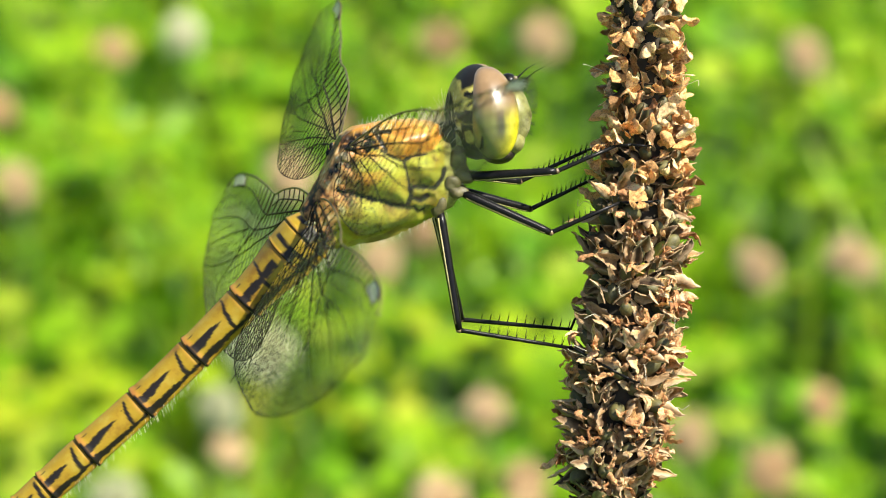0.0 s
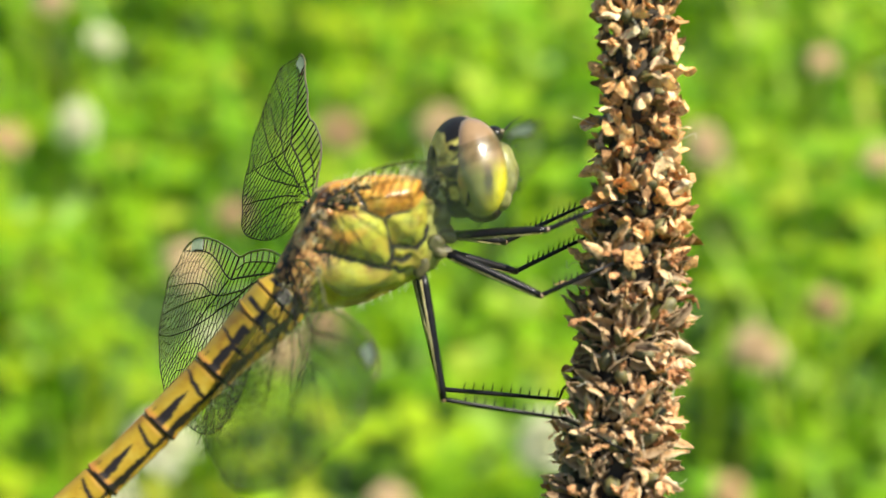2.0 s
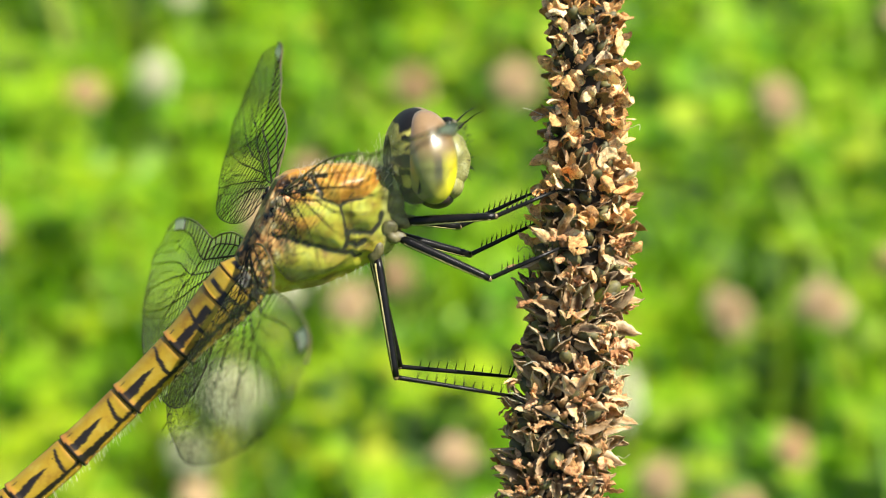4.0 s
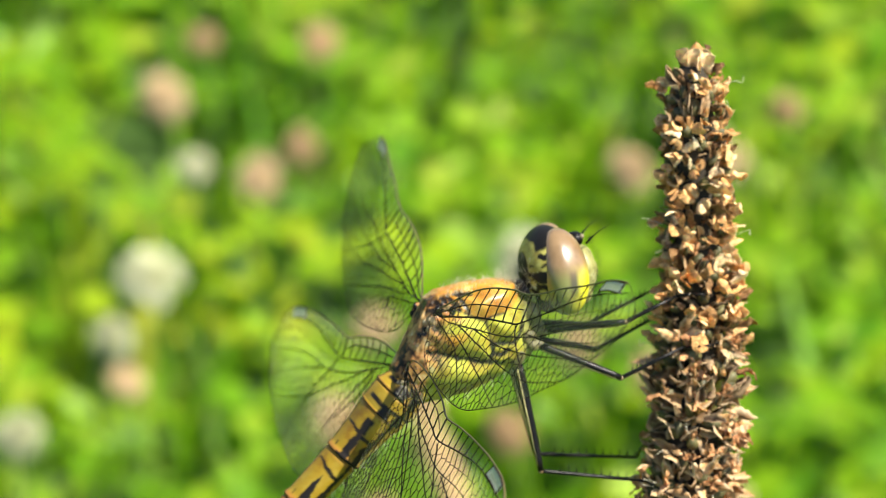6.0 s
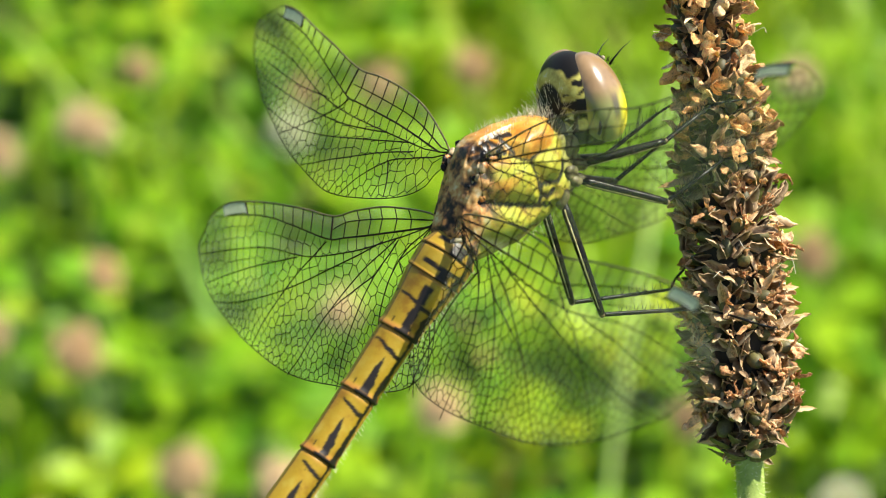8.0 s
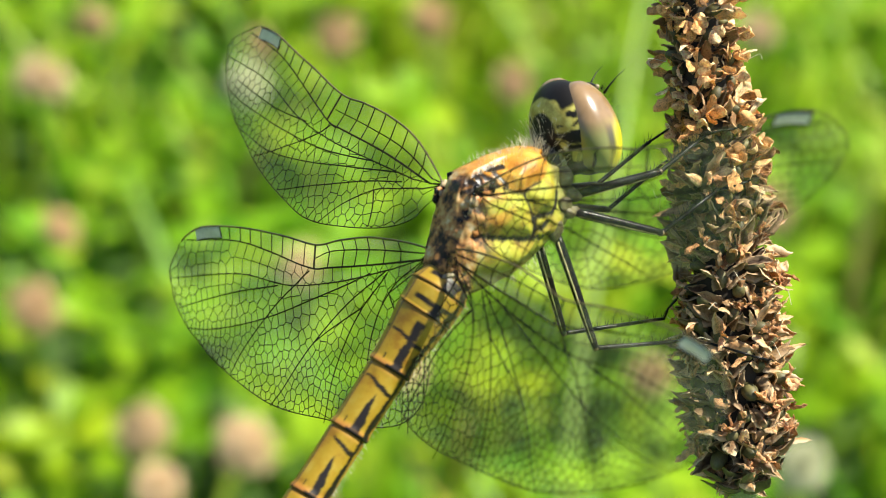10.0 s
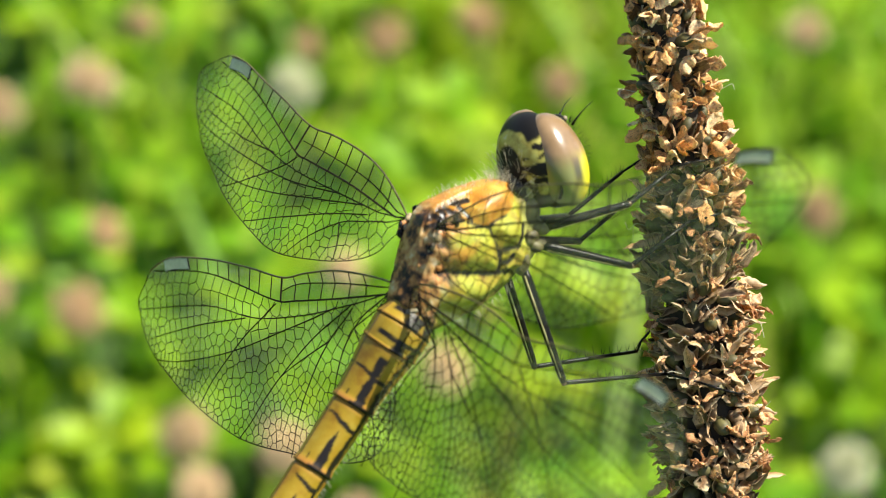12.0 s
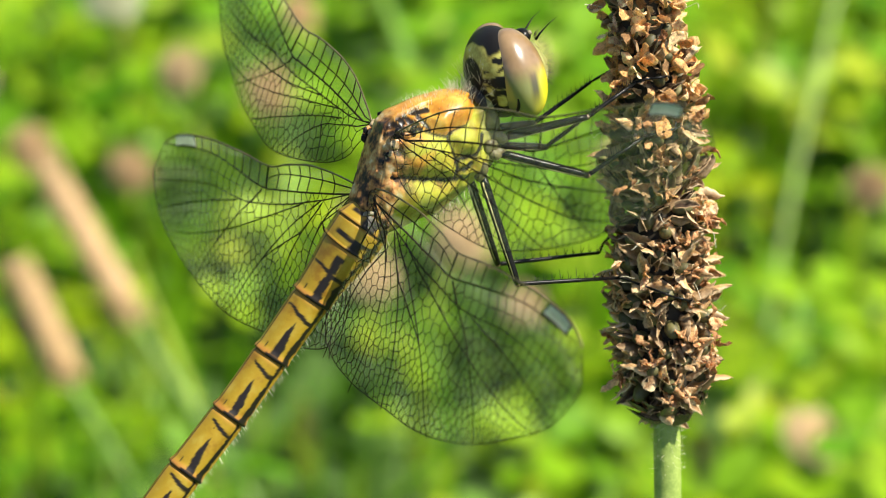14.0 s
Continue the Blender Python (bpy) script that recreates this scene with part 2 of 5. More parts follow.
def leaf_material(name, stops, thin):
    m, nt, b, out = material(name)
    g = nt.nodes.new("ShaderNodeNewGeometry")
    c = ramp(nt, g.outputs["Random Per Island"], stops, False)
    c = mixed(nt, 0.4, c, ramp(nt, noise_tex(nt, 250), [(0.35, (0.6, 0.6, 0.6)), (0.65, (1.3, 1.3, 1.2))]), "MULTIPLY")
    c = mixed(nt, 0.75, c, ramp(nt, noise_tex(nt, 11, 3), [(0.36, (0.70, 0.88, 1.1)), (0.5, (1.0, 1.0, 1.0)), (0.64, (1.28, 1.04, 0.8))]), "MULTIPLY")
    nt.links.new(c, b.inputs["Base Color"])
    b.inputs["Roughness"].default_value = 0.42
    b.inputs["Specular IOR Level"].default_value = 0.2
    t = nt.nodes.new("ShaderNodeBsdfTranslucent")
    nt.links.new(c, t.inputs["Color"])
    x = put(nt, "ShaderNodeMixShader", Fac=thin)
    nt.links.new(b.outputs[0], x.inputs[1])
    nt.links.new(t.outputs[0], x.inputs[2])
    nt.links.new(x.outputs[0], out.inputs["Surface"])
    return m


M_CLOVER = leaf_material("clover_leaf", [(0.0, (0.11, 0.28, 0.008)), (0.45, (0.23, 0.425, 0.009)), (0.8, (0.295, 0.465, 0.012)), (1.0, (0.39, 0.50, 0.04))], 0.45)
M_BLADE = leaf_material("grass_blade", [(0.0, (0.11, 0.28, 0.008)), (0.6, (0.22, 0.425, 0.010)), (0.92, (0.36, 0.49, 0.04)), (1.0, (0.44, 0.36, 0.12))], 0.4)
MEADOW = (0.15, 0.75)


def scatter(count, even, far, g):
    """Places round the middle of the meadow: dense and even within a radius, thinner beyond it."""
    inner = even * even / 2
    outer = even * even * math.log(far / even)
    q = g.random(count)
    r = np.where(q < inner / (inner + outer), even * np.sqrt(g.random(count)), even * np.exp(g.random(count) * math.log(far / even)))
    a = g.random(count) * 2 * math.pi
    x, y = MEADOW[0] + r * np.cos(a), MEADOW[1] + r * np.sin(a)
    patch = np.array([noise.noise(Vector((px * 9, py * 9, 3))) for px, py in zip(x, y)])
    return x, y, patch


def sheet_of_leaves(name, verts, faces, mat, label, category):
    me = bpy.data.meshes.new(name)
    me.from_pydata(verts.reshape(-1, 3).tolist(), [], faces.reshape(-1, faces.shape[-1]).tolist())
    me.materials.append(mat)
    me.update()
    return tagged(new(name, me), label, category, kind="stuff")


def clover_leaves(count):
    g = np.random.default_rng(7)
    x, y, patch = scatter(count, 0.85, 4.5, g)
    keep = (patch > -0.2) | (g.random(count) < 0.2)
    x, y, patch = x[keep], y[keep], patch[keep]
    n = len(x)
    h = 0.014 + 0.046 * g.random(n) * (1.0 + 0.9 * patch)
    size = 0.0145 * g.uniform(0.55, 1.3, n)
    up = np.stack([g.normal(0, 0.28, n), g.normal(0, 0.28, n), np.ones(n)], 1)
    up /= np.linalg.norm(up, axis=1)[:, None]
    s = np.cross(up, np.array([0.0, 1.0, 0.0]))
    s /= np.linalg.norm(s, axis=1)[:, None]
    u = np.cross(s, up)
    a0 = g.random(n) * 6.283
    centre = np.stack([x, y, h], 1)
    shape = ((0, 0, 0), (0.5, 0.9, 0.13), (0.95, 0.55, 0.12), (0.92, 0, 0), (0.95, -0.55, 0.12), (0.5, -0.9, 0.13))
    out = np.empty((n, 3, 6, 3))
    for k in range(3):
        a = (a0 + k * 2.094)[:, None]
        d = np.cos(a) * s + np.sin(a) * u + up * 0.12
        side = np.cross(d, up)
        for i, (p, q, w) in enumerate(shape):
            out[:, k, i] = centre + size[:, None] * (d * p + side * q * 0.42 + up * w * 0.5)
    base = np.arange(n * 3)[:, None, None] * 6
    faces = base + np.array([[0, 1, 2, 3], [0, 3, 4, 5]])[None]
    return out, faces


def grass_blades(count, seed, place=None):
    """Bent blades over the whole meadow, or in a tuft at (x, y, spread)."""
    g = np.random.default_rng(seed)
    if place:
        x, y, patch = g.normal(place[0], place[2], count), g.normal(place[1], place[2] * 1.5, count), np.zeros(count)
    else:
        x, y, patch = scatter(count, 0.85, 4.0, g)
    h = g.uniform(0.03, 0.085, count) * (1.0 - 0.35 * patch)
    a = g.random(count) * 6.283
    lean = g.uniform(0.1, 0.75, count) * h
    half = g.uniform(0.0011, 0.0030, count)
    dx, dy = np.cos(a), np.sin(a)
    out = np.empty((count, 6, 3))
    for i, (up, along, wide) in enumerate(((0.0, 0.0, 1.0), (0.62, 0.35, 0.85), (0.92, 1.0, 0.12))):
        for k, sgn in ((0, -1), (1, 1)):
            out[:, 2 * i + k] = np.stack([x + dx * lean * along - dy * half * wide * sgn, y + dy * lean * along + dx * half * wide * sgn, h * up - 0.002], 1)
    faces = np.arange(count)[:, None, None] * 6 + np.array([[0, 1, 3, 2], [2, 3, 5, 4]])[None]
    return out, faces


sheet_of_leaves("clover_leaves", *clover_leaves(44000), M_CLOVER, "bright green clover leaves covering the meadow", "clover")
sheet_of_leaves("grass", *grass_blades(36000, 8), M_BLADE, "fresh green grass blades among the clover", "grass")

M_PALE_BLADE = leaf_material("pale_blade", [(0.0, (0.22, 0.40, 0.012)), (0.5, (0.32, 0.50, 0.025)), (1.0, (0.44, 0.52, 0.09))], 0.5)
sheet_of_leaves("grass", *grass_blades(1700, 9, (0.35, 0.62, 0.07)), M_PALE_BLADE, "pale yellow-green grass tuft in the meadow", "grass")

# ---- clover heads and plantains in the meadow ----
M_STALK = speckled("green_stalk", [(0.3, (0.10, 0.20, 0.03)), (0.7, (0.20, 0.33, 0.06))], 700, 0.55)
M_WHITE = random_tint(speckled("white_petals", [(0.3, (0.52, 0.53, 0.29)), (0.7, (0.74, 0.73, 0.49))], 400, 0.6, thin=0.0), 0.8, 1.0)
M_WITHER = random_tint(speckled("withered_petals", [(0.3, (0.44, 0.27, 0.11)), (0.7, (0.70, 0.48, 0.25))], 400, 0.7), 0.6, 1.0)
M_ROSY = random_tint(speckled("rosy_petals", [(0.3, (0.54, 0.36, 0.17)), (0.7, (0.78, 0.60, 0.35))], 400, 0.65), 0.75, 1.0)


def head_mesh(name, r, mat, droop):
    """A ball of small tapered petals."""
    g = random.Random(name)
    pieces = [scaled(ellipsoid((0, 0, 0), (r * 0.5, r * 0.5, r * 0.5), rings=6, sides=8), 1)]
    n = 90
    for i in range(n):
        z = 1 - 2 * (i + 0.5) / n * 0.9
        a = i * 2.39996
        d = Vector((math.sqrt(max(0, 1 - z * z)) * math.cos(a), math.sqrt(max(0, 1 - z * z)) * math.sin(a), z - droop))
        d.normalize()
        k = g.uniform(0.8, 1.1)
        pieces.append(tube([d * r * 0.35, d * r * 0.75 * k, d * r * k], [r * 0.06, r * 0.12, r * 0.03], 4, False))
    v, f = joined(pieces)
    me = bpy.data.meshes.new(name)
    me.from_pydata(v, [], f)
    me.materials.append(mat)
    return me


HEADS = {"W": [head_mesh("white_head", 0.0090, M_WHITE, 0.0)], "P": [head_mesh("rosy_head", 0.0083, M_ROSY, 0.35)],
         "B": [head_mesh("withered_head", 0.0070, M_WITHER, 0.5)]}
HEAD_LABEL = {"W": "white clover flower head on a green stalk", "P": "rosy fading clover flower head on a stalk", "B": "withered brown clover flower head on a stalk"}
FLOWERS = [
    (0.225, 0.342, "W"), (0.158, 0.306, "P"), (0.111, 0.371, "P"), (0.208, 0.390, "B"), (0.079, 0.393, "P"), (0.083, 0.416, "P"), (0.104, 0.401, "P"),
    (0.151, 0.418, "P"), (0.273, 0.448, "B"), (0.031, 0.455, "B"), (-0.099, 0.463, "W"), (-0.014, 0.463, "P"), (0.143, 0.471, "P"), (0.008, 0.473, "B"),
    (0.072, 0.479, "B"), (-0.071, 0.487, "P"), (0.052, 0.496, "P"), (0.089, 0.514, "B"), (-0.003, 0.509, "P"), (-0.076, 0.508, "W"), (0.041, 0.539, "W"),
    (-0.066, 0.539, "W"), (0.161, 0.568, "W"), (0.316, 0.540, "P"), (0.235, 0.541, "B"), (0.077, 0.591, "P"),
    (0.106, 0.596, "P"), (0.197, 0.587, "B"), (0.227, 0.587, "B"), (0.173, 0.591, "B"), (-0.036, 0.596, "P"), (-0.056, 0.604, "W"), (-0.023, 0.614, "B"),
    (0.131, 0.625, "B"), (-0.154, 0.645, "P"), (-0.066, 0.650, "P"), (-0.055, 0.690, "B"), (-0.016, 0.685, "B"), (-0.170, 0.702, "B"), (0.164, 0.734, "P"),
    (0.105, 0.745, "P"), (-0.136, 0.751, "B"), (0.014, 0.760, "P"), (-0.022, 0.758, "B"), (-0.113, 0.762, "W"), (0.156, 0.822, "P"), (-0.112, 0.841, "W"),
    (-0.136, 0.886, "P")]


def clover_flower(x, y, kind):
    root = new({"W": "white_clover", "P": "rosy_clover", "B": "withered_clover"}[kind])
    root.location = (x, y, 0)
    top = Vector((0, 0, 0.075))
    v, f = tube(smooth_line([(rng.gauss(0, 0.012), rng.gauss(0, 0.012), -0.004), (0.002, 0, 0.04), top]), [0.0008] * 17, 6)
    part("stalk", v, f, M_STALK, root)
    h = new("flower_head", HEADS[kind][0])
    h.parent = root
    h.location = top
    h.rotation_euler = (rng.gauss(0, 0.45), rng.gauss(0, 0.45), rng.uniform(0, 6.28))
    wide = rng.uniform(0.65, 1.1)
    h.scale = (wide, wide * rng.uniform(0.85, 1.1), wide * rng.uniform(0.8, 1.35))
    tagged(root, HEAD_LABEL[kind], "clover", "clover flowers in the meadow")


for x, y, kind in FLOWERS:
    clover_flower(x, y, kind)
for _ in range(130):
    x, y = rng.uniform(-0.6, 1.0), rng.uniform(0.1, 1.6)
    if not (-0.28 < x < 0.42 and 0.26 < y < 0.93):
        clover_flower(x, y, rng.choice("PBBBW"))


def meadow_plantain(foot, top, length):
    """A far plantain: a thin stalk and a rough brown seed head."""
    root = new("plantain")
    root.location = foot
    foot, top = Vector((0, 0, -0.004)), Vector(top) - Vector(foot)
    d = (top - foot).normalized()
    end = top - d * length
    v, f = tube(smooth_line([foot, foot.lerp(end, 0.5) + Vector((0.004, 0, 0)), end]), [0.0011] * 17, 6)
    part("stalk", v, f, M_STALK, root)
    g = random.Random(3)
    _, s, u = frame_along(d)
    pieces = [tube([end, end + d * length * 0.2, end + d * length * 0.8, top], [0.0014, 0.0036, 0.0032, 0.0014], 10)]
    for i in range(160):
        t, a = i / 160, i * 2.39996
        o = end + d * length * t + (math.cos(a) * s + math.sin(a) * u) * 0.0033
        pieces.append(tube([o, o + (math.cos(a) * s + math.sin(a) * u) * 0.0012 + d * 0.0012 * g.random()], [0.0008, 0.0002], 4, False))
    v, f = joined(pieces)
    part("seed_head", v, f, M_WITHER, root, "dry brown seed head")
    tagged(root, "plantain stalk with a dry brown seed head", "plantain", "plantains in the meadow")


def grass_stalk(points, r, label):
    root = new("grass_stalk")
    root.location = points[0]
    o = Vector(points[0])
    pts = smooth_line([Vector(p) - o for p in points])
    v, f = tube(pts, [r * (1 - 0.6 * i / len(pts)) for i in range(len(pts))], 6)
    part("culm", v, f, M_CULM, root)
    tagged(root, label, "grass", "grass stalks in the meadow")


M_CULM = speckled("pale_culm", [(0.3, (0.22, 0.36, 0.06)), (0.7, (0.40, 0.50, 0.16))], 300, 0.5)
grass_stalk([(0.155, 0.34, -0.003), (0.175, 0.365, 0.09), (0.228, 0.44, 0.16)], 0.0013, "pale green grass stalk leaning in the meadow")
meadow_plantain((0.059, 0.30, 0), (0.006, 0.42, 0.108), 0.046)
meadow_plantain((0.025, 0.33, 0), (-0.006, 0.388, 0.104), 0.032)

# ---- the insect's own frame: x ahead of the thorax, y to its far side, z up its back ----
BODY = Matrix(((0.97067, -0.2404, 0.0, -0.00033), (0.22686, 0.91601, 0.33086, 0.00127), (-0.07954, -0.32116, 0.94368, 0.39955), (0, 0, 0, 1)))


# ---- the plantain that carries the insect ----
def spike_axis(z):
    low = step(-z, 1.0, 13.0)
    return Vector((13.51 + 0.0663 * z - 0.0027 * z * z - 0.5 * low, -1.05 + 0.08 * z - 0.0015 * z * z - 0.8 * low, z))


Z_TOP, Z_BOT = 16.6, -19.3


def spike_radius(z):
    t = (Z_TOP - z) / (Z_TOP - Z_BOT)
    r = 2.0 + 0.75 * step(t, 0.0, 0.75)
    return r * (0.8 + 0.2 * step(t, 0, 0.05)) * (1 - 0.6 * step(t, 0.91, 1.0))


# near-black brown paints the shade in the gaps between the florets
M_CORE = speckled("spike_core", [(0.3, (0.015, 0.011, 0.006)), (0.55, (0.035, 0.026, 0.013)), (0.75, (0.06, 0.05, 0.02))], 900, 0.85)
def papery(name, stops, thin, margin=None):
    """Dry papery scales: each one its own shade, paler along streaks and at the margin, light shining through."""
    m, nt, b, out = material(name)
    g = nt.nodes.new("ShaderNodeNewGeometry")
    oi = nt.nodes.new("ShaderNodeObjectInfo")
    add = nt.nodes.new("ShaderNodeMath")
    add.operation = "ADD"
    nt.links.new(g.outputs["Random Per Island"], add.inputs[0])
    nt.links.new(oi.outputs["Random"], add.inputs[1])
    fr = nt.nodes.new("ShaderNodeMath")
    fr.operation = "FRACT"
    nt.links.new(add.outputs[0], fr.inputs[0])
    c = ramp(nt, fr.outputs[0], stops, False)
    streak = ramp(nt, noise_tex(nt, 2600, 5), [(0.32, (0.55, 0.50, 0.46)), (0.5, (1, 1, 1)), (0.68, (1.35, 1.32, 1.25))])
    c = mixed(nt, 0.85, c, streak, "MULTIPLY")
    fibre = ramp(nt, noise_tex(nt, 9500, 4, 0.7), [(0.35, (0.50, 0.42, 0.34)), (0.47, (1.15, 1.13, 1.10)), (0.62, (1.65, 1.62, 1.55))])
    c = mixed(nt, 0.8, c, fibre, "MULTIPLY")
    if margin:
        c = mixed(nt, attribute(nt, "margin"), c, margin)
    nt.links.new(c, b.inputs["Base Color"])
    b.inputs["Roughness"].default_value = 0.6
    b.inputs["Specular IOR Level"].default_value = 0.3
    bump(nt, b, noise_tex(nt, 4500, 7, 0.7), 1.0, 0.00016)
    t = nt.nodes.new("ShaderNodeBsdfTranslucent")
    nt.links.new(c, t.inputs["Color"])
    x = put(nt, "ShaderNodeMixShader", Fac=thin)
    nt.links.new(b.outputs[0], x.inputs[1])
    nt.links.new(t.outputs[0], x.inputs[2])
    nt.links.new(x.outputs[0], out.inputs["Surface"])
    return m


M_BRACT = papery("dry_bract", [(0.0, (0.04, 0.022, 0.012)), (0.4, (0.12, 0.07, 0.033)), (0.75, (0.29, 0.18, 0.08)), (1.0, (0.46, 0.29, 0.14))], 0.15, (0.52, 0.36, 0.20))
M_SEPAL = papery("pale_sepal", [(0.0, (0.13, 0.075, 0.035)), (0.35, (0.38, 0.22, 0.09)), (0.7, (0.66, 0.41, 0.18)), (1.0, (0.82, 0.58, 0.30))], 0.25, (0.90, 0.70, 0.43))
M_PETAL = papery("withered_corolla", [(0.0, (0.14, 0.075, 0.035)), (0.2, (0.44, 0.25, 0.10)), (0.4, (0.80, 0.46, 0.17)), (0.7, (0.90, 0.62, 0.29)), (1.0, (0.92, 0.78, 0.50))], 0.28)
M_TUFT = papery("rosy_tuft", [(0.0, (0.40, 0.19, 0.08)), (0.5, (0.74, 0.43, 0.20)), (1.0, (0.88, 0.66, 0.40))], 0.38)
M_CAPSULE = random_tint(speckled("green_capsule", [(0.3, (0.06, 0.055, 0.02)), (0.7, (0.18, 0.16, 0.05))], 2600, 0.6), 0.5, 1.1)
M_CUP = speckled("olive_bract", [(0.3, (0.035, 0.028, 0.014)), (0.5, (0.10, 0.085, 0.035)), (0.7, (0.22, 0.19, 0.09))], 900, 0.55, 0.5, 0.00006)
M_FRESH = speckled("fresh_capsule", [(0.3, (0.30, 0.33, 0.04)), (0.7, (0.48, 0.48, 0.08))], 1300, 0.4)
M_STEM = speckled("hairy_stem", [(0.3, (0.17, 0.25, 0.04)), (0.7, (0.32, 0.40, 0.09))], 1200, 0.6, 0.5, 0.00006)


def scale_leaf(base, d, out, length, width, curl, cup, g, crumple=1.0):
    """A pointed, boat-shaped, crumpled scale that starts along d and curls towards out; it has thickness."""
    side = d.cross(out).normalized()
    rows = []
    p, a = Vector(base), 0.0
    n = 10
    twist = g.uniform(-1.3, 1.3)
    seed = g.uniform(0, 50)
    for i in range(n + 1):
        t = i / n
        w = width * (0.03 + 1.9 * math.sqrt(t + 0.12) * (1 - t) ** (1.05 if crumple < 0.58 else 0.42)) * g.uniform(0.92, 1.08)
        dirn = (math.cos(a) * d + math.sin(a) * out).normalized()
        nrm = side.cross(dirn)
        sd = (math.cos(twist * t) * side + math.sin(twist * t) * nrm).normalized()
        row = []
        for k in (-1, -0.7, -0.35, 0, 0.35, 0.7, 1):
            q = p + sd * (w * 0.5 * k) + nrm * (cup * w * (abs(k) ** 1.6) * 0.8)
            c = Vector((q.x * 2.6 + seed, q.y * 2.6, q.z * 2.6))
            row.append(q + crumple * length * (0.06 + 0.17 * t) * noise.noise_vector(c) + crumple * (0.07 + 0.07 * t) * noise.noise_vector(c * 2.4) + 0.05 * (0.3 + t) * noise.noise_vector(c * 5.5))
        rows.append(row)
        p = p + dirn * (length / n)
        a += curl / n * (0.4 + 1.2 * t)
    verts = [q for row in rows for q in row]
    k = len(verts)
    verts += [q - out * 0.03 for q in verts]
    faces = []
    for i in range(n):
        for c in range(6):
            a0 = i * 7 + c
            faces.append((a0, a0 + 1, a0 + 8, a0 + 7))
            faces.append((k + a0 + 7, k + a0 + 8, k + a0 + 1, k + a0))
        for c in (0, 6):
            a0 = i * 7 + c
            faces.append((a0, a0 + 7, k + a0 + 7, k + a0) if c == 0 else (a0 + 7, a0, k + a0, k + a0 + 7))
    return verts, faces


def scale_mesh(name, mat, seed, length, width, curl, cup, crumple=1.0):
    """One dry scale that grows along +z and curls towards +x. Sizes in mm."""
    g = random.Random(seed)
    v, f = scale_leaf((0, 0, 0), Vector((0, 0, 1)), Vector((1, 0, 0)), g.uniform(*length), g.uniform(*width), g.uniform(*curl), g.uniform(*cup), g, crumple)
    me = bpy.data.meshes.new(name)
    me.from_pydata([tuple(p * MM) for p in v], [], f)
    me.materials.append(mat)
    me.polygons.foreach_set("use_smooth", np.ones(len(f), dtype=bool))
    pale = me.attributes.new("margin", "FLOAT", "POINT")
    pale.data.foreach_set("value", np.tile(np.array((1.0, 0.55, 0.05, 0.0, 0.05, 0.55, 1.0), dtype=np.float32), len(v) // 7))
    me.update()
    return me


def capsule_mesh(seed):
    g = random.Random(seed)
    v, f = ellipsoid((0, 0, 0), (0.34, 0.36, 0.55), rings=7, sides=9)
    v = [p * (1 + 0.15 * noise.noise(p * 3 + Vector((seed, 0, 0)))) for p in v]
    me = bpy.data.meshes.new("floret")
    me.from_pydata([tuple(p * MM) for p in v], [], f)
    me.materials.append(M_CAPSULE)
    me.polygons.foreach_set("use_smooth", np.ones(len(f), dtype=bool))
    me.update()
    return me


CAPSULES = [capsule_mesh(i) for i in range(6)]
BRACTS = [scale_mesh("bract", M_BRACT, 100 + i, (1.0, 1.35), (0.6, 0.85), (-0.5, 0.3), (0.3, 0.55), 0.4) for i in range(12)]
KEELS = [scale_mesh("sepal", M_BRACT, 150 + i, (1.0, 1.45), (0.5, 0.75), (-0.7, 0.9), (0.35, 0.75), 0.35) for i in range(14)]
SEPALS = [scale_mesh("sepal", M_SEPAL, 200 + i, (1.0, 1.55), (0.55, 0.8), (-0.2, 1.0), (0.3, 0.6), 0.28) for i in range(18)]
LOBES = [scale_mesh("corolla_lobe", M_PETAL, 300 + i, (0.8, 1.35), (0.38, 0.7), (-1.6, 2.2), (0.3, 0.9), 0.6) for i in range(28)]
TUFTS = [scale_mesh("corolla_lobe", M_TUFT, 400 + i, (0.6, 1.1), (0.16, 0.36), (-0.5, 2.0), (0.2, 0.5)) for i in range(14)]


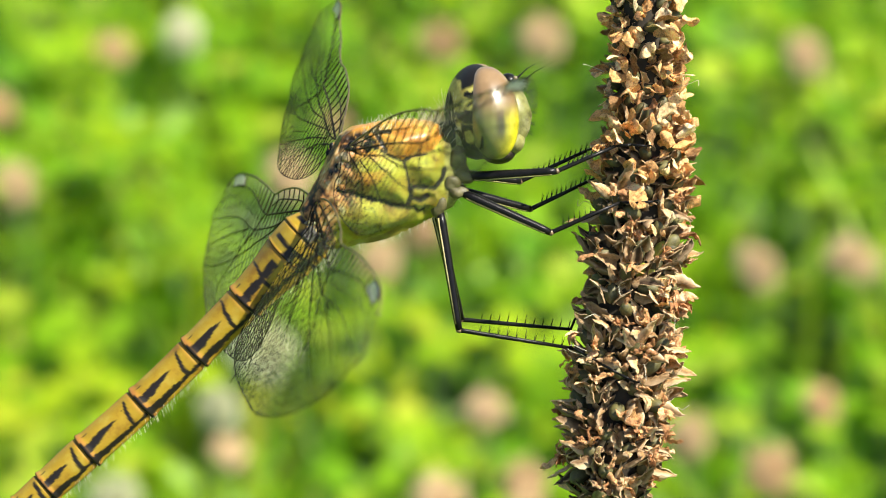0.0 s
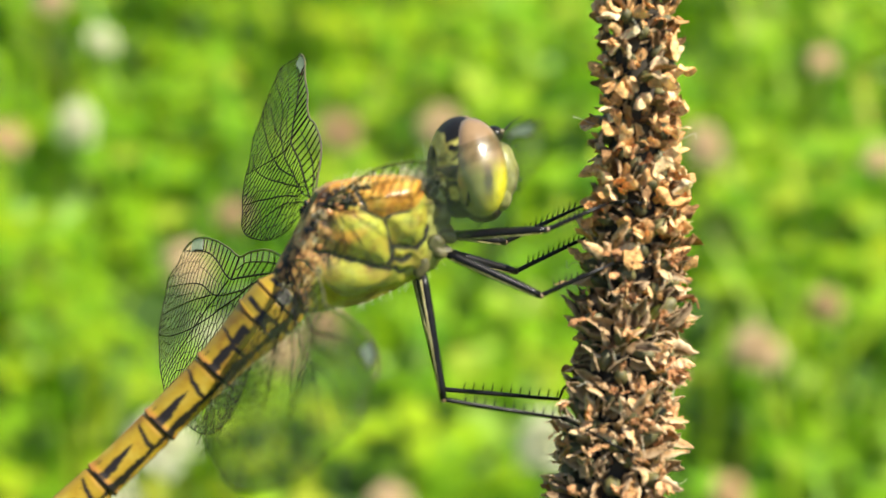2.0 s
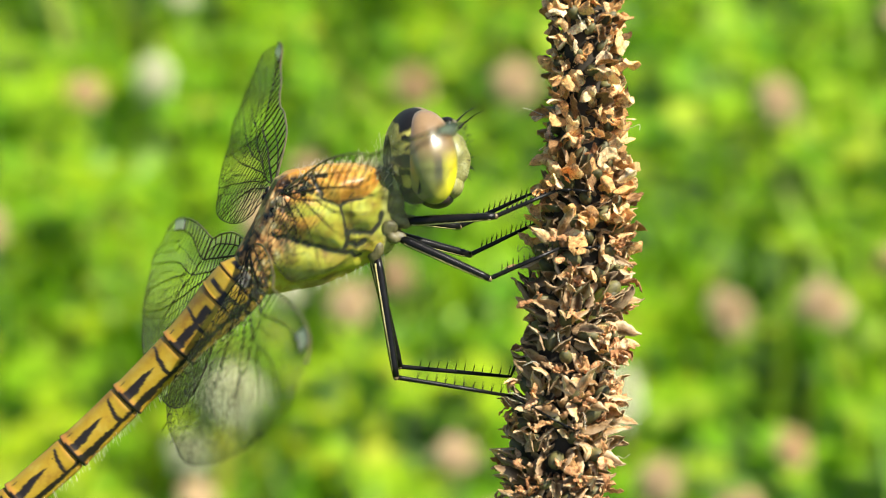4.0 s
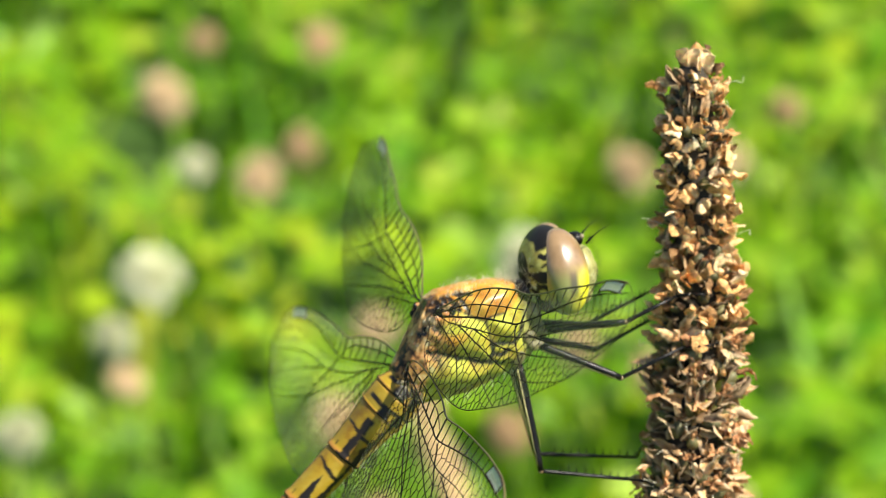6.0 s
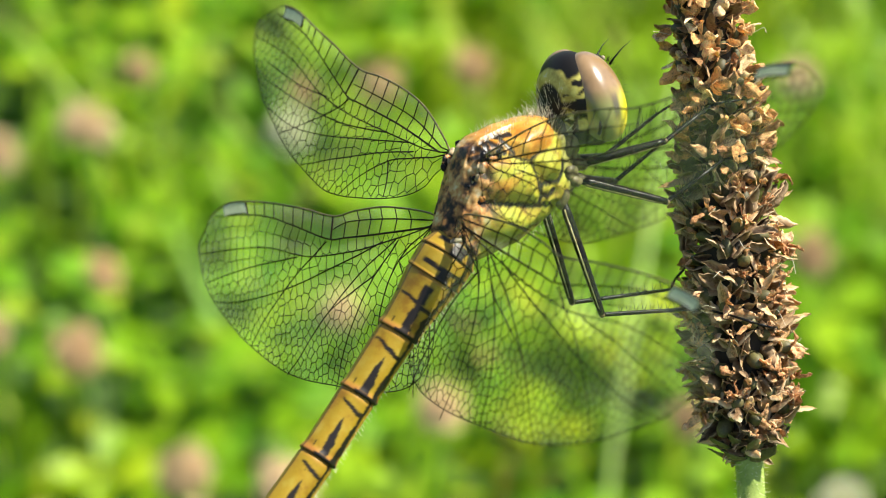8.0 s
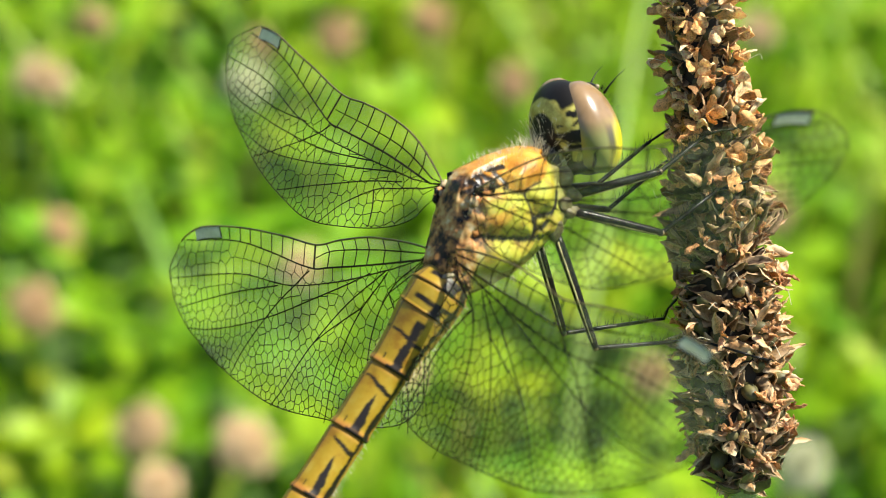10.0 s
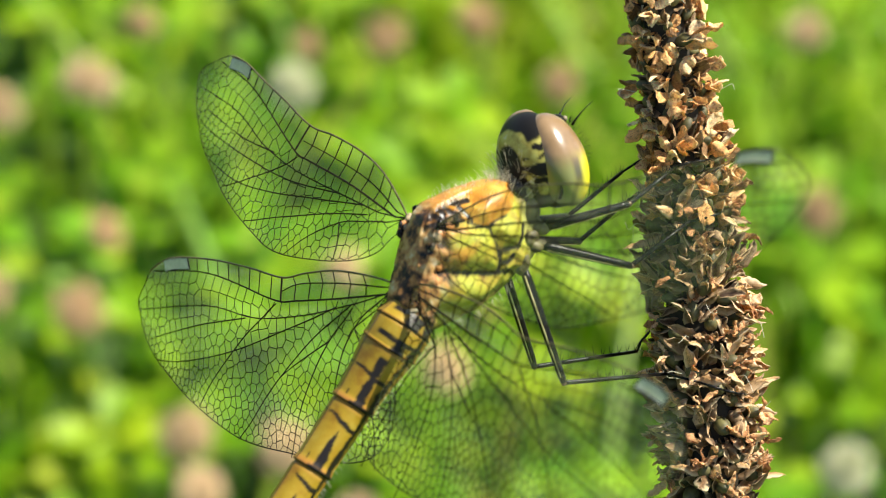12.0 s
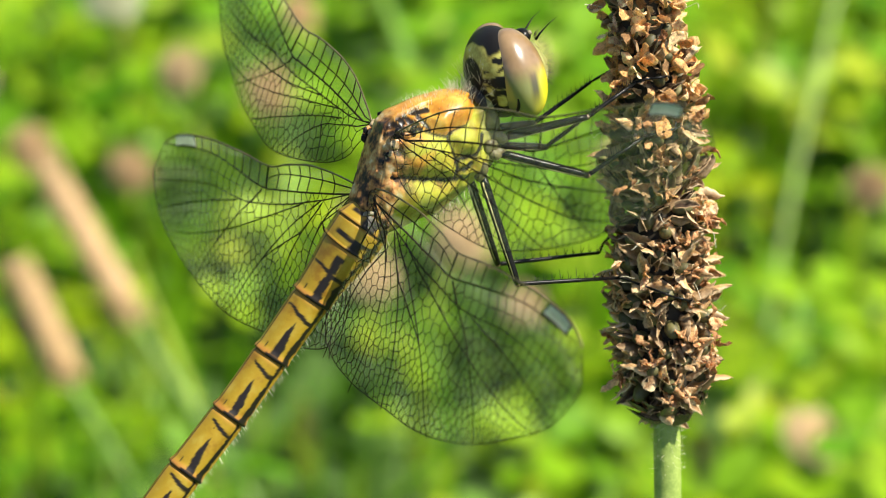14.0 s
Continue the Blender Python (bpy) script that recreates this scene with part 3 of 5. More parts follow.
def floret(root, m, kind, g):
    """A capsule with its bract, its sepals and the withered lobes of the corolla, each a piece of its own."""
    ob = new("floret", CAPSULES[g.randrange(len(CAPSULES))])
    ob.parent = root
    ob.matrix_basis = m

    def piece(name, pool, turn, radius, z, tilt, spin=0.0, size=1.0):
        k = new(name, pool[g.randrange(len(pool))])
        k.parent = ob
        k.matrix_basis = Matrix.Rotation(turn, 4, "Z") @ Matrix.Translation((radius * MM, 0, z * MM)) @ Matrix.Rotation(tilt, 4, "Y") @ Matrix.Rotation(spin, 4, "Z") @ Matrix.Diagonal((size, size, size, 1))

    a0 = g.uniform(0, 6.28)
    if kind == "star":
        piece("bract", BRACTS, math.pi + g.uniform(-0.3, 0.3), 0.40, -0.6, g.uniform(0.1, 0.5))
        n = g.choice((3, 3, 4, 4))
        for i in range(n):
            piece("sepal", SEPALS, a0 + i * 6.283 / n + g.uniform(-0.3, 0.3), 0.2, 0.15, g.uniform(0.6, 1.25), g.uniform(-0.3, 0.3), g.uniform(0.75, 1.15))
        for i in range(2):
            piece("sepal", KEELS, g.uniform(0, 6.28), 0.36, -0.5, g.uniform(0.3, 0.9), g.uniform(-0.4, 0.4), g.uniform(0.8, 1.1))
        for i in range(g.choice((0, 1, 2))):
            piece("corolla_lobe", LOBES, g.uniform(0, 6.28), 0.1, g.uniform(0.0, 0.5), g.uniform(0.4, 1.4), g.uniform(-1, 1), g.uniform(0.5, 0.85))
        for i in range(g.choice((5, 6, 8))):
            piece("corolla_lobe", TUFTS, g.uniform(0, 6.28), 0.05, g.uniform(0.4, 0.75), g.uniform(0.1, 1.45), g.uniform(-1, 1), g.uniform(0.6, 1.05))
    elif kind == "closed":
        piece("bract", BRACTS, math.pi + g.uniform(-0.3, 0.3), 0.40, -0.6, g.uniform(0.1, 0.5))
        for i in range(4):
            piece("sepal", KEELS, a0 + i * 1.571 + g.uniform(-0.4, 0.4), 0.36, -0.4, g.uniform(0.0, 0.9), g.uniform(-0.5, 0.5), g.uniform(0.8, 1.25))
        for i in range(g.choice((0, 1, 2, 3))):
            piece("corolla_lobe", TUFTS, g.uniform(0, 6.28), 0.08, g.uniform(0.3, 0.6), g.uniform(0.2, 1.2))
    else:
        for i in range(3):
            piece("sepal", KEELS, a0 + i * 2.1 + g.uniform(-0.4, 0.4), 0.34, -0.6, g.uniform(0.2, 0.9), g.uniform(-0.4, 0.4), g.uniform(0.6, 0.9))
        lay = g.uniform(0, 6.28)
        for i in range(g.choice((5, 6, 6, 7))):
            piece("corolla_lobe", LOBES, lay + g.uniform(-1.2, 1.2) + (math.pi if i % 2 else 0.0), g.uniform(-0.1, 0.4), g.uniform(-0.1, 0.75), g.uniform(0.2, 1.5), g.uniform(-1.2, 1.2), g.uniform(0.75, 1.15))


def plantain():
    root = tagged(new("plantain"), "ripe plantain spike with dry brown florets on a green stem", "plantain", "plantains in the meadow")
    root.matrix_basis = BODY
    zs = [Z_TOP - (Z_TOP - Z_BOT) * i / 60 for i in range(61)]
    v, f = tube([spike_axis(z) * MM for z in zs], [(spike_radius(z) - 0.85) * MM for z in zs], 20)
    part("spike_core", v, f, M_CORE, root, "inner axis of the spike, darkened to shade the gaps")
    # the stem goes on below the spike and bends down to the ground
    foot = BODY.inverted() @ Vector((0.035, -0.075, -0.005))
    a, b = spike_axis(Z_BOT + 1.0) * MM, spike_axis(-27.0) * MM
    c = b + (b - a) * 4.0
    pts = smooth_line([a, b, c, c.lerp(foot, 0.55) + Vector((0.0, 0.0, -0.008)), foot], 14)
    v, f = tube(pts, [0.00086] * len(pts), 14)
    stem = part("stem", v, f, M_STEM, root, "ribbed green stem with fine hairs")
    g = random.Random(11)
    hairs = []
    for i in range(240):
        t = g.random() * 10
        p = pts[int(t)].lerp(pts[int(t) + 1], t % 1)
        d = Vector((g.gauss(0, 1), g.gauss(0, 1), g.gauss(0, 0.3))).normalized()
        hairs.append(rod(p + d * 0.0008, p + d * 0.0012, 0.00001, 0.000006))
    v, f = joined(hairs)
    part("stem_hairs", v, f, M_HAIR, stem)
    n = 204
    for i in range(n):
        t = (i + 0.5) / n
        z = Z_TOP - 0.3 - (Z_TOP - Z_BOT - 0.4) * t ** 0.94
        a = i * 2.39996 + g.uniform(-0.12, 0.12)
        axis = spike_axis(z)
        d = (spike_axis(z + 1) - axis).normalized()
        s = d.cross(Vector((0, 1, 0))).normalized()
        u = s.cross(d)
        out = math.cos(a) * s + math.sin(a) * u
        lean = 1.05 - 0.55 * step(t, 0.15, 0.85) + 0.7 * step(t, 0.93, 1.0) + g.uniform(-0.2, 0.25)
        zz = (out + d * lean).normalized()
        xx = (d - zz * d.dot(zz)).normalized()
        yy = zz.cross(xx)
        k = g.uniform(0.9, 1.45) * (0.8 + 0.25 * step(t, 0, 0.6)) * (1 - 0.25 * step(t, 0.93, 1.0))
        p = axis + out * (spike_radius(z) - 0.62 + 0.22 * step(t, 0.3, 0.6) + g.uniform(-0.25, 0.2))
        upper = t < 0.45 + g.uniform(-0.12, 0.12)
        spin = Matrix.Rotation(g.uniform(-0.8, 0.8), 4, "Z") @ Matrix.Rotation(g.gauss(0, 0.45), 4, "X") @ Matrix.Rotation(g.gauss(0, 0.45), 4, "Y")
        m = Matrix((( xx.x, yy.x, zz.x, p.x * MM), (xx.y, yy.y, zz.y, p.y * MM), (xx.z, yy.z, zz.z, p.z * MM), (0, 0, 0, 1)))
        # -x florets mostly shut: their dark bracts also paint the flank's shade; others open
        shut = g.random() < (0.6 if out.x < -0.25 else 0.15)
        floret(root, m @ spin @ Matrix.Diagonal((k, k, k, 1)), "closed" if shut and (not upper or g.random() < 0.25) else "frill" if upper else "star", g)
    # a few dry threads that stand out of the florets
    for i in range(18):
        z = g.uniform(Z_BOT + 1, Z_TOP - 0.5)
        a = g.uniform(0, 6.28)
        out = Vector((math.cos(a), math.sin(a), 0))
        side = Vector((-out.y, out.x, 0))
        o = spike_axis(z) + out * (spike_radius(z) + 0.1)
        bend = g.uniform(-0.7, 0.7)
        line = smooth_line([o, o + out * 0.6 + Vector((0, 0, 0.25)), o + out * 1.0 + side * bend * 0.4 + Vector((0, 0, g.uniform(-0.2, 0.5))), o + out * g.uniform(1.0, 1.4) + side * bend + Vector((0, 0, g.uniform(-0.6, 0.6)))], 4)
        v, f = tube(line, [0.018] * len(line), 4)
        part("thread", [p * MM for p in v], f, M_HAIR, root, "thin dry thread")
    # the cup of olive bracts on which the spike sits
    for i in range(13):
        a = i * 2.39996
        low = spike_axis(Z_BOT - 0.35 + 0.11 * i)
        out = Vector((math.cos(a), math.sin(a), 0))
        v, f = scale_leaf(low + out * (0.55 + 0.06 * i), (out + Vector((0, 0, 0.42 + 0.03 * i))).normalized(), Vector((0, 0, 1)), g.uniform(2.1, 2.7), g.uniform(1.2, 1.6), g.uniform(0.5, 0.9), 0.35, g, 0.2)
        part("bract", [p * MM for p in v], f, M_CUP, root, "dark olive bract at the foot of the spike")
    # the bent tip and the two fresh capsules
    tip = spike_axis(Z_TOP - 0.4) + Vector((0.3, 0, 0))
    v, f = joined([scale_leaf(tip + Vector((x, y, 0)), Vector((x * 0.5 - 0.15, y, 1.5)).normalized(), Vector((x - 0.2, y, 0.1)).normalized(), 1.7, 1.0, -0.2, 0.35, g, 0.6) for x, y in ((-0.5, 0), (0.3, 0.4), (0.2, -0.5), (-0.2, -0.3), (0.6, 0.1))])
    part("spike_tip", [p * MM for p in v], f, M_PETAL, root, "orange withered tip")
    for a, b, r, fresh in (((12.7, -3.3, -5.3), (12.95, -3.95, -4.35), 0.26, M_FRESH), ((12.9, -3.3, -5.3), (13.6, -3.9, -4.75), 0.24, M_FRESH), ((13.6, -3.2, -4.2), (14.2, -3.85, -3.1), 0.28, M_FRESH), ((14.3, -2.6, -4.6), (15.0, -3.2, -3.2), 0.62, M_CAPSULE)):
        a, b = Vector(a), Vector(b)
        v, f = tube([a.lerp(b, t) for t in (0, 0.2, 0.45, 0.7, 0.88, 0.97, 1.0)], [r * w for w in (0.6, 0.92, 1.0, 0.9, 0.62, 0.3, 0.08)], 14)
        part("fresh_capsule", [p * MM for p in v], f, fresh, root, "fresh yellow-green capsule")
    return root


plantain()

# ---- dragonfly ----
DRAGONFLY = tagged(new("dragonfly"), "yellow dragonfly with clear net-veined wings clinging to a plantain spike", "dragonfly")
DRAGONFLY.matrix_basis = BODY


def body_part(name, mesh, mats, parent=None, label="", attrs=None, smooth=True):
    return part(name, [Vector(p) * MM for p in mesh[0]], mesh[1], mats, parent or DRAGONFLY, label, smooth, attrs)


# thorax: slices along x with the back line, the belly line and the half width
BACK = [(-6.6, -1.1), (-5.9, 0.0), (-4.9, 1.9), (-4.3, 3.1), (-3.5, 3.55), (-1.84, 3.85), (-0.2, 3.9), (1.0, 3.8), (1.8, 3.45), (2.5, 2.8), (3.0, 2.2)]
BELLY = [(-6.6, -3.0), (-5.3, -3.35), (-3.5, -3.1), (-1.87, -2.9), (-0.56, -2.35), (1.09, -1.6), (2.24, -1.05), (2.8, -0.2), (3.0, 0.4)]
WIDE = [(-6.6, 0.8), (-5.8, 1.45), (-4.5, 2.0), (-2.5, 2.25), (-0.5, 2.2), (1.0, 1.95), (2.0, 1.55), (2.7, 1.05), (3.0, 0.7)]
SUTURES = [
    ([(-4.4, 2.7), (-3.2, 2.9), (-2.55, 2.7)], 0.9),
    ([(-2.2, 2.5), (-1.6, 2.15), (-0.93, 1.85), (-0.5, 2.1), (0.4, 2.2)], 0.45),
    ([(-4.4, 0.1), (-3.5, -0.15), (-2.6, -0.4), (-1.6, -0.75), (-0.72, -0.95), (-0.3, -1.0)], 1.0),
    ([(-0.72, -0.95), (-0.5, -0.3), (-0.62, 0.35), (0.3, 0.2), (0.95, 0.15), (1.45, 0.7), (1.6, 1.2)], 1.0),
    ([(-0.62, 0.35), (-0.75, 1.2), (-0.93, 1.85)], 0.3),
    ([(-0.5, -0.35), (0.1, -0.55), (0.5, -0.35)], 1.1),
    ([(-0.3, -1.0), (0.0, -1.3), (0.35, -1.2)], 0.7),
    ([(-3.9, 3.3), (-3.6, 2.9), (-3.0, 2.95)], 1.2),
    ([(-3.6, 3.7), (-3.3, 3.3), (-3.4, 2.9)], 1.2),
    ([(-2.3, 3.3), (-2.1, 2.9), (-1.9, 2.5)], 0.9),
    ([(-3.2, 3.9), (-2.9, 3.2), (-2.6, 3.0)], 1.1),
    ([(-3.0, 3.75), (-2.2, 3.55), (-1.6, 3.6)], 0.8)]
FOLDS = [line for line, _ in SUTURES] + [[(0.4, 2.2), (1.0, 2.5), (1.6, 3.2), (1.7, 4.6)], [(1.6, 1.2), (1.65, 1.8), (1.3, 2.4)], [(-0.3, -1.0), (-0.3, -1.5), (-0.9, -2.3), (-2.0, -2.75), (-3.6, -2.8), (-4.6, -2.4)]]


def along(table, x):
    xs, ys = zip(*table)
    return float(np.interp(x, xs, ys))


def thorax():
    nx, na = 130, 150
    verts, faces = [], []
    dark, orange, rear, olive = [], [], [], []
    for i in range(nx + 1):
        x = -6.6 + 9.6 * i / nx
        top, low, w = along(BACK, x), along(BELLY, x), along(WIDE, x)
        for k in range(na):
            a = 2 * math.pi * k / na
            c, s = math.cos(a), math.sin(a)
            e = 0.82
            y = w * math.copysign(abs(s) ** e, s)
            z = (top + low) / 2 + (top - low) / 2 * math.copysign(abs(c) ** e, c)
            side = abs(y) > 0.35 * w
            d = near_lines(x, z, FOLDS) if side else 9.0
            width = 0.12 + 0.11 * noise.noise(Vector((x * 1.9, 7, z * 1.9)))
            seam = max((1 - step(near_lines(x, z, [line]), width * wide, width * wide + 0.09) for line, wide in SUTURES), default=0.0) if d < 0.5 else 0.0
            bulge = 0.62 * (1 - math.exp(-((d / 0.55) ** 2)))
            ny, nz = s * 0.9, c * 0.5
            r = step(x, -3.1, -4.2) * step(z, -2.0, 0.0) + step(x, -4.6, -5.2)
            r = min(1.0, r)
            lump = 0.2 * r * noise.noise(Vector((x * 2.5, y * 2.5, z * 2.5))) + 0.10 * noise.noise(Vector((x * 0.9, y * 0.9, z * 0.9)))
            verts.append((x, y + ny * (bulge + lump) - ny * 0.42, z + nz * (bulge + lump) - nz * 0.34))
            dark.append(seam)
            line = along([(-4.4, 2.7), (-2.55, 2.7), (-1.6, 2.15), (-0.93, 1.85), (0.4, 2.2), (1.0, 2.5), (1.6, 3.2), (3, 3.4)], x)
            stain = step(-x, 1.2, 3.2) * step(z, -0.6, 0.6) * step(noise.noise(Vector((x * 1.1, 3, z * 1.6))), -0.15, 0.25)
            orange.append(max(step(z, line - 0.05, line + 0.1), 0.8 * stain))
            rear.append(r)
            olive.append(max(step(x, 1.45, 1.8) * step(3.3, z, z + 0.3) if z < 3.3 else 0.0, step(-1.0 - z + (x * 0.25), 0.9, 1.5) * 0.7))
    for i in range(nx):
        for k in range(na):
            a, b = i * na + k, i * na + (k + 1) % na
            faces.append((a, a + na, b + na, b))
    faces.append(tuple(range(na)))
    faces.append(tuple(reversed(range(nx * na, (nx + 1) * na))))
    th = body_part("thorax", (verts, faces), M_THORAX, label="yellow and orange thorax with black seams", attrs={"dark": dark, "orange": orange, "rear": rear, "olive": olive})
    g = random.Random(5)
    hairs = []
    for i in range(340):
        x = 2.7 - 5.9 * g.random() ** 1.5
        a = g.gauss(0, 0.5)
        z, w = along(BACK, x), along(WIDE, x)
        p = Vector((x, w * math.sin(a) * 0.8, z - (1 - math.cos(a)) * 1.5 - 0.1))
        d = Vector((g.gauss(0.1, 0.3), math.sin(a) + g.gauss(0, 0.3), 1)).normalized()
        q = p + d * g.uniform(0.5, 1.5) * (0.5 + 0.6 * step(x, -1, 2.5))
        hairs.append(tube([p, p.lerp(q, 0.6), q + Vector((g.gauss(0, 0.08), 0, 0))], [0.017, 0.013, 0.006], 3, False))
    for i in range(110):
        x = g.uniform(-3.6, 2.6)
        sgn = g.choice((-1, 1))
        p = Vector((x, sgn * along(WIDE, x) * 0.55, along(BELLY, x) + 0.1))
        q = p + Vector((g.gauss(0, 0.15), sgn * 0.2, -g.uniform(0.2, 0.5)))
        hairs.append(rod(p, q, 0.008, 0.004))
    body_part("thorax_hairs", joined(hairs), M_HAIR, th, "fine pale hairs")
    # the pale lobes and the knobs at the wing roots
    for sgn in (-1, 1):
        body_part("wing_root_lobe", blob((-6.2, sgn * 0.9, -1.75), (0.45, 0.5, 0.2), 4), M_PALE, th, "pale membranous lobe")
        for j in range(72):
            x = g.uniform(-5.7, -3.0)
            z = along(BACK, x) - 0.55 - g.uniform(0.0, 2.3) * step(-x, 2.6, 4.0)
            y = sgn * (along(WIDE, x) * g.uniform(0.84, 0.96) - 0.20)
            r = g.uniform(0.14, 0.40)
            turn = Matrix.Rotation(g.uniform(0, 3.1), 3, "Y")
            body_part("wing_root_plate", blob((x, y, z), (r, r * 0.45, r * g.uniform(0.45, 0.85)), j * 3.1 + sgn, turn), g.choice((M_ROOT, M_ROOT, M_BLACK, M_BLACK, M_ROOTPALE, M_ROOTPALE)), th)


def blob(center, radii, seed, turn=None):
    """An uneven small plate."""
    v, f = ellipsoid((0, 0, 0), radii, turn, rings=10, sides=14)
    o = Vector((seed, seed * 0.7, 0))
    k = max(radii)
    return [Vector(center) + p * (1 + 0.55 * noise.noise(p * (1.1 / k) + o)) for p in v], f


M_ROOT = speckled("wing_root_plates", [(0.32, (0.10, 0.04, 0.015)), (0.5, (0.44, 0.18, 0.05)), (0.7, (0.56, 0.32, 0.12))], 900, 0.4)
M_ROOTPALE = speckled("pale_root_plates", [(0.32, (0.18, 0.11, 0.05)), (0.7, (0.46, 0.36, 0.20))], 900, 0.5)
thorax()

# abdomen: ten ringed segments along a gentle curve
ABDOMEN = smooth_line([(-5.4, 0.0, -2.0), (-6.5, 0.05, -3.0), (-8.15, 0.45, -4.8), (-12.8, 1.1, -9.5), (-15.9, 1.3, -12.4), (-19.4, 1.5, -15.4), (-23.1, 1.7, -18.6), (-25.4, 1.8, -20.5)], 12)
ARC = [0.0]
for p, q in zip(ABDOMEN, ABDOMEN[1:]):
    ARC.append(ARC[-1] + (q - p).length)


def abdomen_at(s):
    s = min(max(s, 0), ARC[-1])
    i = max(0, min(len(ARC) - 2, int(np.searchsorted(ARC, s)) - 1))
    t = (s - ARC[i]) / (ARC[i + 1] - ARC[i])
    return ABDOMEN[i].lerp(ABDOMEN[i + 1], t), (ABDOMEN[i + 1] - ABDOMEN[i]).normalized()


RINGS = [0.0, 1.3, 2.7, 6.5, 10.7, 15.0, 19.2, 22.3, 24.3, 25.8, ARC[-1]]


def abdomen_radius(s):
    return float(np.interp(s, [0, 1.2, 2.7, 4.5, 7, 12, 20, 25, ARC[-1]], [1.3, 1.8, 1.75, 1.45, 1.24, 1.16, 1.17, 1.0, 0.6]))


def segment(i):
    s0, s1 = RINGS[i], RINGS[i + 1]
    nu, na = max(14, int((s1 - s0) * 12)), 96
    verts, faces, dark, brown = [], [], [], []
    for iu in range(nu + 1):
        u = iu / nu
        s = s0 + (s1 - s0) * u
        p, d = abdomen_at(s)
        far = Vector((0, 1, 0))
        far = (far - d * far.dot(d)).normalized()
        up = far.cross(d) * -1
        if up.z < 0:
            up = -up
        r = abdomen_radius(s)
        lip = 0.10 * step(u, 0.86, 0.985) - 0.14 * step(u, 0.99, 1.0) - 0.07 * (1 - step(u, 0.0, 0.06))
        for k in range(na):
            a = 2 * math.pi * k / na
            th = abs(((a + math.pi) % (2 * math.pi)) - math.pi) * 180 / math.pi
            n = noise.noise(Vector((s * 0.9, th * 0.03, i * 3.7)))
            n2 = noise.noise(Vector((s * 3.0, th * 0.09, i * 1.7)))
            ridge = 0.05 * math.exp(-((th / 9) ** 2)) + 0.05 * math.exp(-(((th - 132) / 8) ** 2))
            rr = r + lip + ridge
            flat = 0.92 if th < 140 else 0.80
            verts.append(p + (math.cos(a) * up * flat * 1.03 + math.sin(a) * far * 0.97) * rr)
            dk = 0.0
            if i >= 2:
                wide = (1.2, 1.1, 1.05)[i - 2] if i < 5 else 1.0
                mid = 65 + 5 * n + 14 * (u - 0.7)
                jag = noise.noise(Vector((s * 7.0, th * 0.2, i * 2.3)))
                half = wide * (12.5 + 3.0 * n2 + 3.0 * jag) * step(u, 0.22 + 0.06 * n, 0.80)
                dk = max(dk, (1 - step(abs(th - mid), half - 2.0, half + 1.2)) * step(u, 0.34, 0.42) * (1 - step(u, 0.93, 0.97)))
                place = (0.43, 0.21)[i - 2] if i < 4 else 0.14
                line = place + 0.09 * math.sin(radians(th * 0.8)) ** 2 + 0.03 * n
                dk = max(dk, (1 - step(abs(u - line) * (s1 - s0), 0.05 + 0.05 * step(th, 20, 70), 0.11 + 0.06 * step(th, 20, 70))) * (step(th, 20, 30) if i > 3 else step(th, 2, 8)) * (1 - step(th, 112, 122)))
                if i == 2:
                    dk = max(dk, (1 - step(abs(th - mid - 3), 9 + 4 * n2, 13)) * step(u, 0.12, 0.18) * (1 - step(u, place + 0.02, place + 0.06)))
                dk = max(dk, (1 - step(abs(th - 26 - 20 * (u - 0.85)), 2.0, 3.6)) * (1 - step(abs(u - 0.86) * (s1 - s0), 0.14, 0.2)))
            else:
                dk = max(dk, (1 - step(abs(th - 74 - 8 * n), 13 + 7 * n2, 18)) * step(u, 0.5, 0.56))
                dk = max(dk, (1 - step(abs(u - 0.5 - 0.1 * n) * (s1 - s0), 0.10, 0.15)) * step(th, 12, 22))
            flank = 7.0 + 7.0 * step(u, 0.25, 0.9) + 5 * n2 + 3 * noise.noise(Vector((s * 6.0, th * 0.2, i * 5.1)))
            dk = max(dk, 1 - step(abs(th - 112 - 4 * n), flank - 2.0, flank + 2.0))
            dk = max(dk, (1 - step(th, 2.2, 4.0)) * 0.9)
            dk = max(dk, step(th, 134, 142) * 0.85)
            dk = max(dk, step(u, 0.94 + 0.02 * n2, 0.955) * step(th, 34 + 12 * n, 46), step(u, 0.98, 0.99) * 0.85)
            dark.append(dk)
            brown.append(max(step(u, 0.86, 0.97) * 0.8, (1 - step(u, 0.0, 0.12)) * 0.45, step(th, 15, 0) * 0.2))
    for iu in range(nu):
        for k in range(na):
            a, b = iu * na + k, iu * na + (k + 1) % na
            faces.append((a, b, b + na, a + na))
    faces.append(tuple(reversed(range(na))))
    faces.append(tuple(range(nu * na, (nu + 1) * na)))
    return body_part("abdomen_segment", (verts, faces), M_ABDOMEN, attrs={"dark": dark, "brown": brown})


